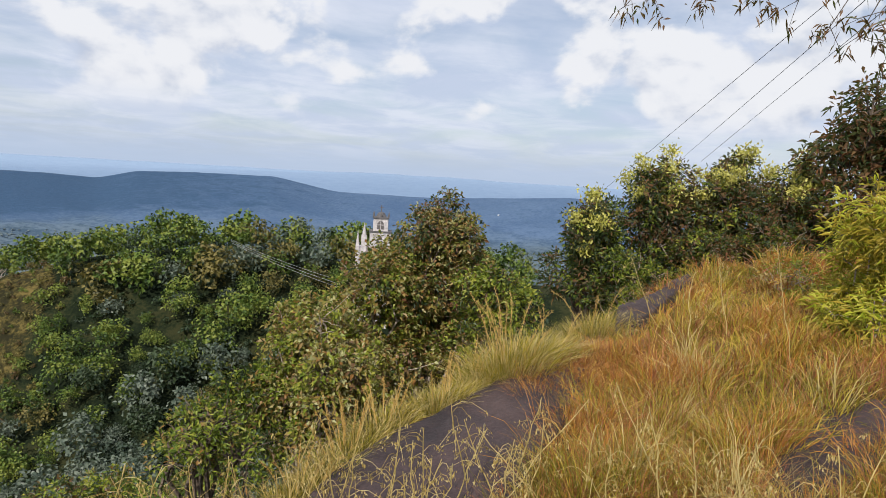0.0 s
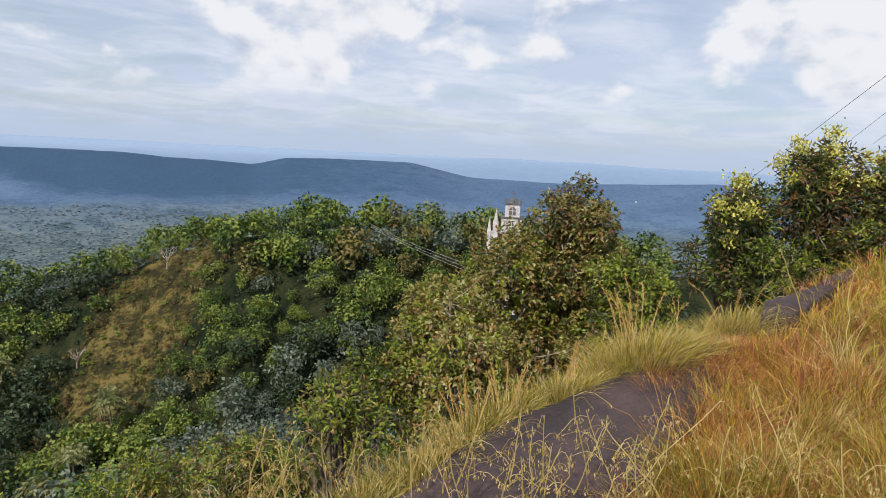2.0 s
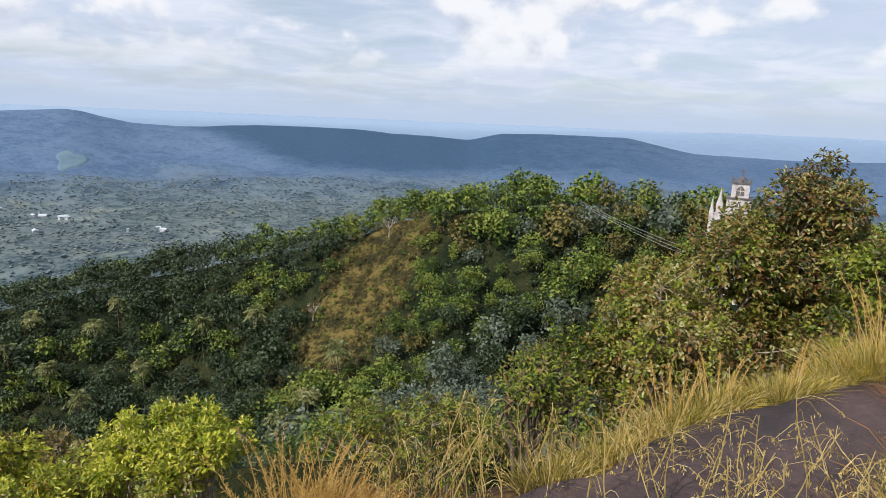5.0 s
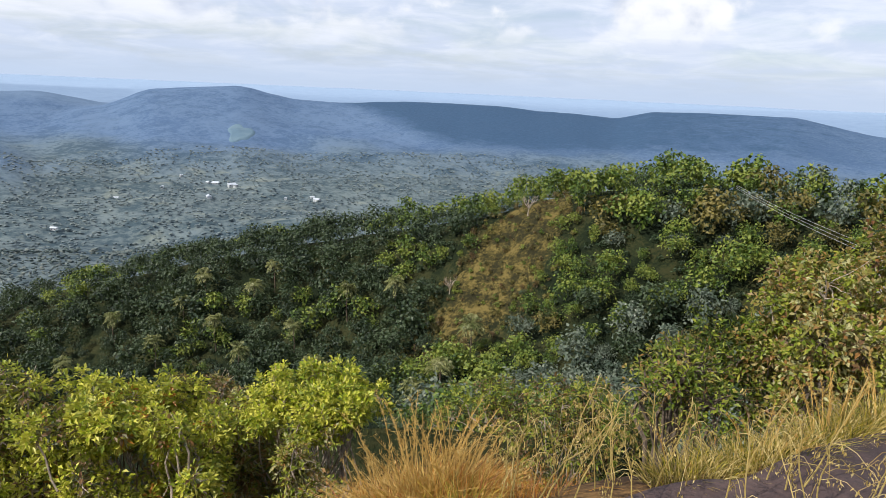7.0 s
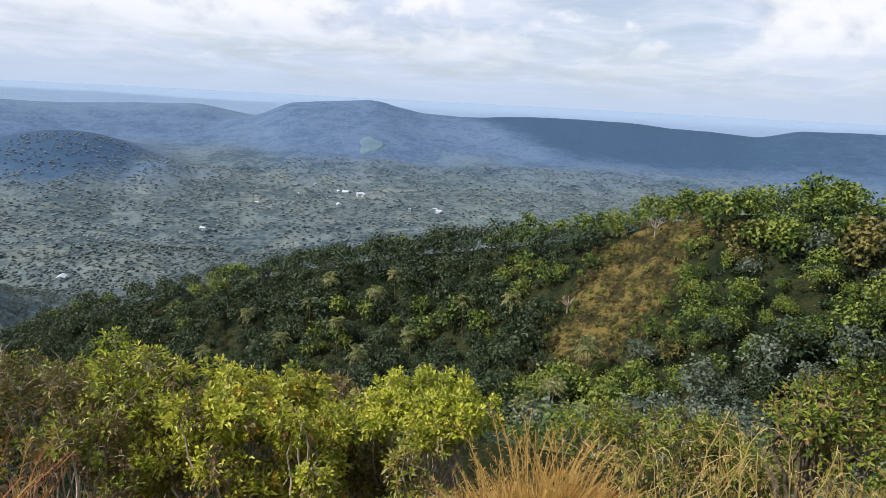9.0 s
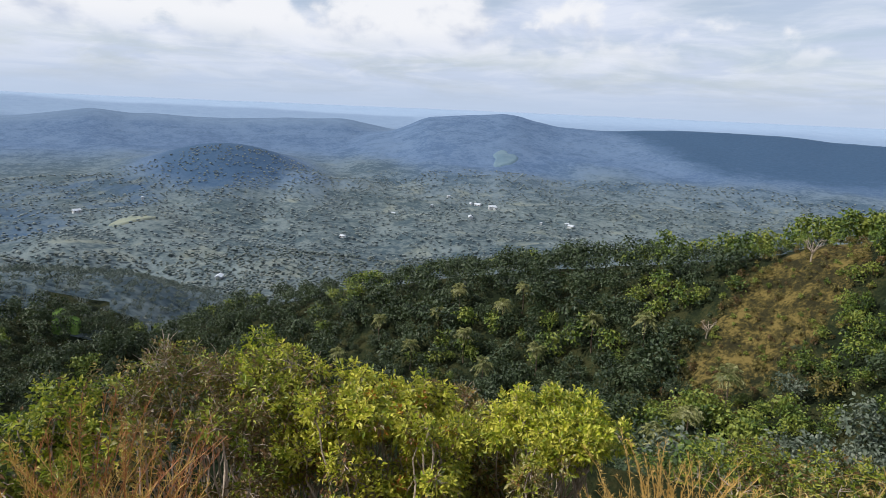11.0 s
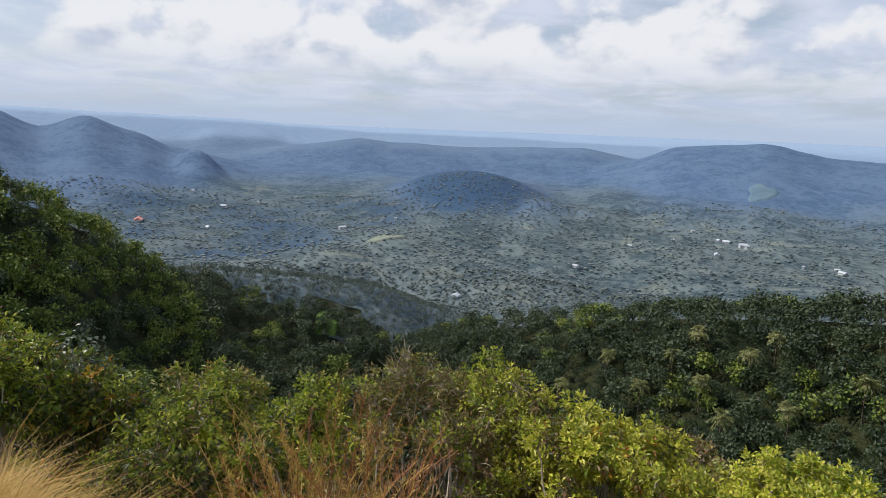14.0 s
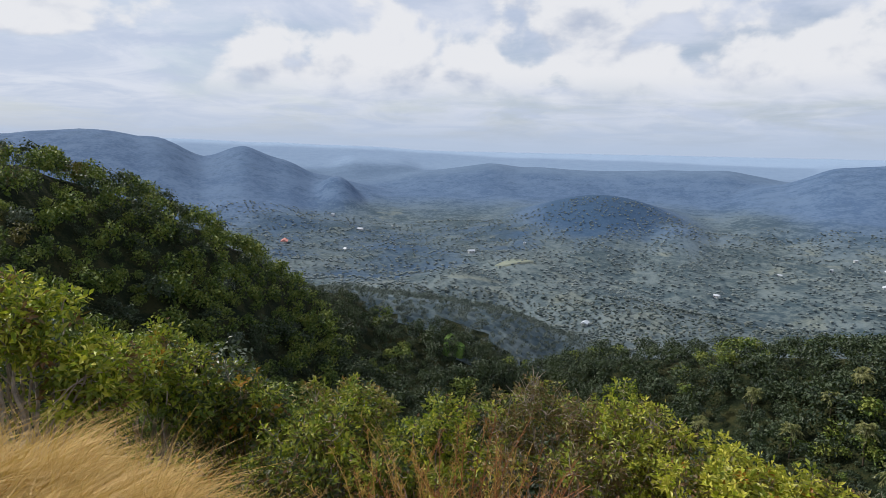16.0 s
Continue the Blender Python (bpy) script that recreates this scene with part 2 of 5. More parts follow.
MANGO_LEAF = leaf_material("leaf_mango", [(0.012, 0.026, 0.010), (0.025, 0.045, 0.014), (0.05, 0.07, 0.02), (0.13, 0.065, 0.03)])
BLOSSOM = leaf_material("blossom", [(0.30, 0.29, 0.05), (0.46, 0.43, 0.08), (0.60, 0.56, 0.17)])
RUSSET_LEAF = leaf_material("leaf_russet", [(0.08, 0.03, 0.015), (0.15, 0.06, 0.025), (0.20, 0.11, 0.05), (0.05, 0.06, 0.02)])
DRY_LEAF = leaf_material("leaf_dry", [(0.04, 0.026, 0.016), (0.10, 0.055, 0.028), (0.17, 0.095, 0.045), (0.09, 0.085, 0.025)])
YELLOW_LEAF = leaf_material("leaf_yellow", [(0.30, 0.20, 0.02), (0.42, 0.28, 0.03), (0.35, 0.14, 0.02)])
STRAW = leaf_material("straw", [(0.34, 0.18, 0.045), (0.48, 0.29, 0.075), (0.62, 0.42, 0.15)], 0.55, 0.3)
GREEN_GRASS = leaf_material("grass_green", [(0.03, 0.036, 0.006), (0.13, 0.125, 0.010), (0.27, 0.225, 0.016), (0.44, 0.33, 0.045)], 0.5, 0.25)
GOLD_GRASS = leaf_material("grass_gold", [(0.06, 0.025, 0.010), (0.25, 0.10, 0.015), (0.45, 0.205, 0.024), (0.32, 0.07, 0.03), (0.60, 0.38, 0.09)], 0.5, 0.25)
RED_GRASS = leaf_material("grass_red", [(0.22, 0.05, 0.03), (0.32, 0.10, 0.05), (0.38, 0.18, 0.07)], 0.55, 0.3)
PALE_GRASS = leaf_material("grass_pale", [(0.24, 0.165, 0.04), (0.40, 0.29, 0.09), (0.56, 0.45, 0.20)], 0.5, 0.25)

# ---- mesh helpers ----
rng = np.random.default_rng(7)


def mesh_of(name, verts, faces, mat, smooth=False):
    """A mesh from arrays of vertices and of triangles (or quads)."""
    verts, faces = np.asarray(verts, np.float32), np.asarray(faces, np.int32)
    k = faces.shape[1]
    me = bpy.data.meshes.new(name)
    me.vertices.add(len(verts))
    me.vertices.foreach_set("co", verts.ravel())
    me.loops.add(faces.size)
    me.loops.foreach_set("vertex_index", faces.ravel())
    me.polygons.add(len(faces))
    me.polygons.foreach_set("loop_start", np.arange(0, faces.size, k, dtype=np.int32))
    me.polygons.foreach_set("loop_total", np.full(len(faces), k, np.int32))
    me.polygons.foreach_set("use_smooth", np.full(len(faces), smooth))
    for m in mat if isinstance(mat, (list, tuple)) else [mat]:
        me.materials.append(m)
    me.update(calc_edges=True)
    return me


def part(name, me, parent, label=""):
    ob = new(name, me)
    ob.parent = parent
    return tagged(ob, label)


def part_bm(name, bm, mat, parent, label=""):
    me = bpy.data.meshes.new(name)
    bm.to_mesh(me)
    bm.free()
    me.materials.append(mat)
    return part(name, me, parent, label)


def unit(v):
    return v / np.maximum(np.linalg.norm(v, axis=-1, keepdims=True), 1e-9)


def leaf_arrays(pos, out, length, width, spread=0.8, droop=0.25, lift=0.5, lie=0.0):
    """Folded leaves of two triangles each, at pos, leaning out."""
    n = len(pos)
    d = unit(out * (1 - lie) + rng.normal(0, spread, (n, 3)) + np.array([0, 0, -droop]))
    up = unit(rng.normal(0, 0.38, (n, 3)) + out * 0.75 + np.array([0, 0, lift]))
    d = unit(d - up * (d * up).sum(1, keepdims=True) * lie)
    side = unit(np.cross(d, up))
    nor = np.cross(side, d)
    ln = (length * rng.uniform(0.6, 1.25, n))[:, None]
    wd = (width * rng.uniform(0.7, 1.2, n))[:, None]
    mid = pos + d * ln * 0.45 + nor * wd * 0.18
    tip = pos + d * ln - np.array([0, 0, 1.0]) * ln * droop * 0.4
    v = np.stack([pos, mid - side * wd / 2, tip, mid + side * wd / 2], 1).reshape(-1, 3)
    i = np.arange(n)[:, None] * 4
    f = np.concatenate([i + [0, 1, 2], i + [0, 2, 3]])
    return v, f


def tube_arrays(paths, radii, sides=5):
    """Tapered tubes along polylines; radii at start and end."""
    vs, fs, base = [], [], 0
    for pts, (r0, r1) in zip(paths, radii):
        pts = np.asarray(pts, float)
        m = len(pts)
        tan = unit(np.gradient(pts, axis=0))
        ref = np.where(np.abs(tan[:, 2:3]) > 0.9, [1.0, 0, 0], [0, 0, 1.0])
        a = unit(np.cross(tan, ref))
        b = np.cross(tan, a)
        ang = np.arange(sides) / sides * 2 * math.pi
        rad = np.linspace(r0, r1, m)[:, None, None]
        ring = pts[:, None] + rad * (a[:, None] * np.cos(ang)[:, None] + b[:, None] * np.sin(ang)[:, None])
        vs.append(ring.reshape(-1, 3))
        i, j = np.meshgrid(np.arange(m - 1), np.arange(sides), indexing="ij")
        q = base + i * sides
        k = (j + 1) % sides
        fs.append(np.stack([q + j, q + k, q + sides + k], -1).reshape(-1, 3))
        fs.append(np.stack([q + j, q + sides + k, q + sides + j], -1).reshape(-1, 3))
        base += m * sides
    return np.concatenate(vs), np.concatenate(fs)


def bent(a, b, sag=0.0, wob=0.1, m=6):
    """A crooked polyline from a to b."""
    a, b = np.asarray(a, float), np.asarray(b, float)
    s = np.linspace(0, 1, m)[:, None]
    ln = np.linalg.norm(b - a)
    w = rng.normal(0, wob * ln / m, (m, 3)).cumsum(0)
    w = w - s * w[-1] - (1 - s) * w[0]
    return a + (b - a) * s + w + np.array([0, 0, 1.0]) * sag * ln * 4 * s * (1 - s)


# ---- the lie of the land ----


def curve(keys):
    k = np.array(keys, float)

    def at(az):
        # smooth interpolation between the keys
        i = np.clip(np.searchsorted(k[:, 0], az) - 1, 0, len(k) - 2)
        s = np.clip((az - k[i, 0]) / (k[i + 1, 0] - k[i, 0]), 0, 1)
        s = s * s * (3 - 2 * s) * 0.5 + s * 0.5
        return k[i, 1] + (k[i + 1, 1] - k[i, 1]) * s
    return at


# round the camera, by the angle to the left of +y: the brink of the summit, and the fall beyond it
brink = curve([(-180, 12), (-90, 14), (-40, 13), (-24, 10), (-17.6, 7.0), (-9.7, 5.05), (1.4, 3.85), (14.6, 2.8), (37, 2.05), (55, 1.6), (95, 1.6), (110, 2.0), (122, 2.6), (135, 3.6), (150, 6), (180, 12)])
fall = curve([(-180, 0.1), (-60, -0.05), (-34, 0.0), (-20, 0.22), (0, 0.62), (20, 0.9), (60, 0.95), (100, 0.9), (122, 0.62), (150, 0.2), (180, 0.1)])
# crests: angle, elevation seen from the eye; and their distances
spur_el = curve([(-40, -14), (-10, -9.5), (0, -8.8), (8.8, -8.2), (17, -7.5), (24, -7.6), (29, -8.2), (34.5, -9.5), (39.5, -11.2), (46.7, -12.7), (54.8, -14.1), (62.7, -15.2), (73.7, -16.8), (83.4, -18.6), (100, -24)])
spur_r = curve([(-40, 150), (10, 165), (24, 170), (40, 190), (60, 240), (83, 290), (100, 310)])
left_el = curve([(66, -30), (84, -20), (94.8, -15.3), (103.7, -13.9), (110.9, -13.3), (114.3, -11.8), (117.1, -9.6), (120.7, -7.4), (124.5, -5.2), (128.8, -3.5), (134, -2), (150, 1), (170, 0), (180, -4)])
left_r = curve([(84, 400), (104, 360), (112, 320), (120, 280), (134, 240), (180, 220)])
range_el = curve([(-30, -3), (-11, -1.4), (-5.6, -1.8), (2, -2.2), (9.6, -2.1), (15.4, -1.0), (17.9, -1.0), (25.7, -1.1), (28.8, -1.8), (33, -1.6), (43.8, -1.2), (53.3, -1.6), (56.2, -1.5), (61.3, -0.5), (67.7, -1.0), (71.5, -2.4), (80, -4.6), (90, -6)])
second_el = curve([(60, -4), (71.3, -2.2), (75.8, -1.5), (84.8, -1.8), (91.8, -1.7), (95.4, -1.4), (99.8, -2.0), (106, -2.8), (115, -4)])
third_el = curve([(95, -3), (99.8, -2.0), (103.7, -1.0), (107.4, -0.9), (111.5, -2.1), (118, -3)])
left_range_el = curve([(104, -4), (110.7, -2.6), (113.6, -1.3), (116.8, -0.25), (119.9, -1.1), (123.8, 0.4), (129, 0.9), (134, 0.4), (150, 0.2), (180, -2)])
far_el = curve([(-60, -0.6), (-10, -0.4), (4.6, -0.2), (14.5, -0.5), (30, -1.0), (70, -1.0), (95, -0.6), (108, 0.0), (125, 0.3), (150, 0.0)])


def fbm(x, y, scale, octaves=4, seed=0):
    """Sum of turned sine waves: a cheap rolling relief."""
    g = np.random.default_rng(seed)
    z = np.zeros_like(x)
    amp, s = 1.0, 1.0 / scale
    for _ in range(octaves):
        for _ in range(3):
            a, p, q = g.uniform(0, 6.28, 3)
            u = x * math.cos(a) + y * math.sin(a)
            v = -x * math.sin(a) + y * math.cos(a)
            z += amp * np.sin(u * s * 6.28 + p + 1.3 * np.sin(v * s * 4.1 + q))
        amp, s = amp * 0.5, s * 2.07
    return z / 4


def smax(a, b, k):
    h = np.clip(0.5 + 0.5 * (a - b) / k, 0, 1)
    return b + (a - b) * h + k * h * (1 - h)


def crest(az, r, el, rc, base, near, far, rough, x, y, seed):
    top = EYE + rc * np.tan(np.radians(el)) + rough * fbm(az * 0 + az * 1.0, az * 0, 9.0, 4, seed)
    d = r - rc
    w = np.where(d < 0, near, far)
    s = np.exp(-np.abs(d / w) ** 1.7)
    return base + (top - base) * s


def valley_floor(x, y, r):
    z = -215 * (1 - np.exp(-r / 270.0)) + np.clip((r - 2700) / 2200, 0, 1) * 180
    return z + np.clip((r - 150) / 500, 0, 1) * np.clip((3000 - r) / 500, 0.15, 1) * 15 * fbm(x, y, 400.0, 4, 8)


# angle, distance, elevation, half widths: the grassy ridge that runs down from the hill
RIDGE = ((75, 1550, -7.0, 4.0, 220), (80, 1420, -7.5, 4.0, 190), (86, 1250, -8.6, 4.0, 170), (92, 1080, -9.8, 4.0, 150), (98, 930, -11.3, 4.0, 130), (103, 820, -12.7, 3.5, 110))


SUMMIT = float(fbm(np.zeros(1), np.zeros(1), 3.0, 3, 3)[0])


def height(x, y):
    x, y = np.asarray(x, float), np.asarray(y, float)
    r = np.hypot(x, y) + 1e-6
    az = np.degrees(np.arctan2(-x, y))
    # summit
    b = brink(az)
    zin = 0.12 * x - 0.02 * y * np.clip(-y, 0, 1) + 0.05 * (fbm(x, y, 3.0, 3, 3) - SUMMIT)
    zin = np.where(r > b, zin * b / r, zin)
    o = np.maximum(r - b, 0)
    soft = o * o / (o + 0.9)
    soft = np.where(soft > 24, 24 + (soft - 24) * 0.6, soft)
    near = zin - fall(az) * soft + np.clip(o / 20, 0, 1) * 1.2 * fbm(x, y, 22.0, 3, 5)
    # floor of the ravines and of the valley
    floor = valley_floor(x, y, r)
    z = floor
    far = np.minimum(far_el(az), 5)
    z = np.maximum(z, crest(az, r, far, 4500.0, floor, 900, 900, 6, x, y, 21))
    z = smax(z, crest(az, r, left_range_el(az), 2500.0, floor, 700, 600, 6, x, y, 22), 8)
    z = smax(z, crest(az, r, third_el(az), 3700.0, floor, 500, 500, 5, x, y, 23), 8)
    z = smax(z, crest(az, r, second_el(az), 3100.0, floor, 650, 500, 5, x, y, 24), 8)
    z = smax(z, crest(az, r, range_el(az), 2700.0, floor, 750, 600, 4, x, y, 25), 8)
    # the wooded hill in the valley and two knolls
    for a0, r0, el, wa, wr in ((85.5, 1800, -3.95, 7.6, 430), (109, 2150, -2.7, 2.6, 300), (79, 1500, -6.5, 3.5, 330), *RIDGE):
        top = EYE + r0 * math.tan(radians(el))
        z = smax(z, floor + np.maximum(top - floor, 0) * np.exp(-((az - a0) / wa) ** 2 - ((r - r0) / wr) ** 2), 4)
    rl = left_r(az)
    z = smax(z, crest(az, r, left_el(az), rl, floor, rl * 0.45, 200, 1.5, x, y, 26), 6)
    rs = spur_r(az)
    z = smax(z, crest(az, r, spur_el(az), rs, floor, rs * 0.36, 90, 0.8, x, y, 27), 5)
    return np.where(r < 14, smax(near, floor, 1.0), smax(near, z, 3.0))


def place(az, r, dz=0.0):
    a = radians(az)
    x, y = -r * math.sin(a), r * math.cos(a)
    return Vector((x, y, float(height(x, y)) + dz))


def at_el(az, el, r):
    """The point at that angle and elevation from the eye, r metres out."""
    a = radians(az)
    return Vector((-r * math.sin(a), r * math.cos(a), EYE + r * math.tan(radians(el))))


def build_land():
    az = np.radians(np.concatenate([np.arange(-180, -48, 3.0), np.arange(-48, 148, 0.5), np.arange(148, 180, 3.0)]))
    rr = np.concatenate([[0.02], np.geomspace(0.4, 4950, 290)])
    R, A = np.meshgrid(rr, az, indexing="ij")
    X, Y = -R * np.sin(A), R * np.cos(A)
    Z = height(X, Y)
    n, m = R.shape
    i, j = np.meshgrid(np.arange(n - 1), np.arange(m), indexing="ij")
    k = (j + 1) % m
    f = np.stack([i * m + j, (i + 1) * m + j, (i + 1) * m + k, i * m + k], -1).reshape(-1, 4)
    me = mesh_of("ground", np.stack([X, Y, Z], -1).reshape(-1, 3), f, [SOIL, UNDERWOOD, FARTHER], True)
    xc, yc = X[:-1].ravel(), Y[:-1].ravel()
    r, a = R[:-1].ravel(), np.degrees(A[:-1].ravel())
    jit = 1 + 0.12 * fbm(xc, yc, 60.0, 4, 9)
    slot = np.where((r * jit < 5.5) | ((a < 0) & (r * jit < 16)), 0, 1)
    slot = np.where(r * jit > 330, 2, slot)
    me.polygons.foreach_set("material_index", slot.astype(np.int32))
    me.attributes.new("cover_haze", "FLOAT", "POINT").data.foreach_set("value", land_cover_haze(X, Y, Z, R, np.degrees(A)).ravel().astype(np.float32))
    me.attributes.new("cloud_shade", "FLOAT", "POINT").data.foreach_set("value", cloud_shadow(X, Y, Z, R, np.degrees(A)).ravel().astype(np.float32))
    me.attributes.new("dry", "FLOAT", "POINT").data.foreach_set("value", dryness(X, Y).ravel().astype(np.float32))
    tagged(new("ground", me), "hilly ground with dry soil, wooded slopes and a hazy valley", "ground", kind="structure")


def land_cover_haze(x, y, z, r, a):
    """Ground type and painted distance haze in one: 0 fields and groves, 0.25 wooded ranges, 0.5 and 0.75 farther
    ranges, 1 the far plain.
    """
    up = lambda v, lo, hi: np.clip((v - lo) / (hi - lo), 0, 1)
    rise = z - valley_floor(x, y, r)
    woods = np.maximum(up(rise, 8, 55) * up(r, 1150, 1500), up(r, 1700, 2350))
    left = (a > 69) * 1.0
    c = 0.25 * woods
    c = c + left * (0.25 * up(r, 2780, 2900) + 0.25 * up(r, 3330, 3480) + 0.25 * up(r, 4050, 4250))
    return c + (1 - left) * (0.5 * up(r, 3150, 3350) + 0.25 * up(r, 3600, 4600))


def cloud_shadow(x, y, z, r, a):
    """Where cloud shadow is painted on the woods: the long scarp, the hill in the valley and the hollow beside it."""
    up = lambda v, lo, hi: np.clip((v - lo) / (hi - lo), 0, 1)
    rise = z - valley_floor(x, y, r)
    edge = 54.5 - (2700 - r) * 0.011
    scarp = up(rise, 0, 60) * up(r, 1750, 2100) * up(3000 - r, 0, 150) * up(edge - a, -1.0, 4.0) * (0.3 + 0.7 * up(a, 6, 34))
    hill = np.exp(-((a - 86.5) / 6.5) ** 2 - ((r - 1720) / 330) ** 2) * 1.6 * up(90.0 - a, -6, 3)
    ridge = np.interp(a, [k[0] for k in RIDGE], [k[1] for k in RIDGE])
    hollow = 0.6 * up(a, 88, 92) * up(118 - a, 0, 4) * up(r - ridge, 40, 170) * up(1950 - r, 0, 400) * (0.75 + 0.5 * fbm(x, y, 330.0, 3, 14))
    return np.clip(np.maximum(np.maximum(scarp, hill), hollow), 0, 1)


def dryness(x, y):
    """How far the ground belongs to the open, dry-grass flank of the spur."""
    r = np.hypot(x, y)
    az = np.degrees(np.arctan2(-x, y))
    u = np.abs(az - (35.4 + (180 - r) * 0.135) + 1.5 * fbm(x, y, 17.0, 4, 12)) / (3.6 + (180 - r) * 0.035)
    return np.clip(1.6 - u, 0, 1) * np.clip((r - 134) / 24, 0, 1) * np.clip((190 - r) / 8, 0, 1)


def golden(x, y):
    return dryness(x, y) > 0.55


build_land()

# ---- woods on the slopes ----


def crown_arrays(size, leaves, leaf, seed, tall=0.8):
    """A tree crown of uneven lobes, each set with leaf clumps; centred over the origin, foot at 0."""
    g = np.random.default_rng(seed)
    k = 19
    c = unit(g.normal(0, 1, (k, 3)) + np.array([0, 0, 0.3])) * g.uniform(0.5, 1.0, (k, 1)) * np.array([0.34, 0.34, 0.30 * tall]) * size
    c[:, 2] += size * 0.58 * tall
    rad = g.uniform(0.09, 0.21, k) * size
    which = g.choice(k, leaves, p=rad ** 2 / (rad ** 2).sum())
    d = unit(g.normal(0, 1, (leaves, 3)) + np.array([0, 0, 0.3]))
    pos = c[which] + d * (rad[which] * g.uniform(0.55, 1.15, leaves))[:, None]
    return leaf_arrays(pos, d, np.full(leaves, leaf), np.full(leaves, leaf * 0.7), 0.6, 0.2, 0.25, 0.7)


def trunk_arrays(size, height_to, seed):
    paths = [bent((0, 0, -0.6), (size * 0.03, 0, height_to), 0, 0.12)]
    radii = [(size * 0.035, size * 0.018)]
    for i in range(5):
        a = i * 1.257 + seed
        paths.append(bent((0, 0, height_to * (0.55 + 0.08 * i)), (math.cos(a) * size * 0.3, math.sin(a) * size * 0.3, size * 0.65), 0.08, 0.2))
        radii.append((size * 0.014, size * 0.004))
    return tube_arrays(paths, radii)


def scatter(az0, az1, r0, r1, gap, keep):
    """Points over a fan of ground, about gap metres apart."""
    pts = []
    r = r0
    while r < r1:
        step = gap * (1 if r < 260 else (r / 260) ** 0.55)
        n = int(radians(az1 - az0) * r / step)
        a = az0 + (np.arange(n) + rng.uniform(0, 1, n)) * (az1 - az0) / max(n, 1)
        q = r + rng.uniform(-0.5, 0.5, n) * step
        pts.append(np.stack([-q * np.sin(np.radians(a)), q * np.cos(np.radians(a))], 1))
        r += step * 0.85
    p = np.concatenate(pts)
    p = p[keep(p[:, 0], p[:, 1])]
    return np.concatenate([p, height(p[:, 0], p[:, 1])[:, None]], 1)


def joined(template, spots, scales, turns):
    v, f = template
    c, s = np.cos(turns)[:, None], np.sin(turns)[:, None]
    out = np.empty((len(spots), len(v), 3), np.float32)
    out[:, :, 0] = (v[:, 0] * c - v[:, 1] * s) * scales[:, None] + spots[:, 0:1]
    out[:, :, 1] = (v[:, 0] * s + v[:, 1] * c) * scales[:, None] + spots[:, 1:2]
    out[:, :, 2] = v[:, 2] * scales[:, None] + spots[:, 2:3]
    fs = (np.arange(len(spots))[:, None, None] * len(v) + f[None]).reshape(-1, 3)
    return out.reshape(-1, 3), fs


def near_spur(x, y):
    r = np.hypot(x, y)
    az = np.degrees(np.arctan2(-x, y))
    thin = rng.uniform(0, 1, len(x)) < 1 - 0.9 * np.clip(dryness(x, y) * 1.5 - 0.1, 0, 1)
    hidden = (r > spur_r(az) + 22) & (r < 330) & (az < 84) | (r > left_r(az) + 24) & (az > 104)
    church_yard = (np.abs(az - 6.2) < 2.6) & (r > 132) & (r < 160)
    return thin & ~hidden & ~church_yard


SPECIES = ("shade-darkened evergreen", "mid-green broadleaf", "grey-green rubber", "olive yellowing")


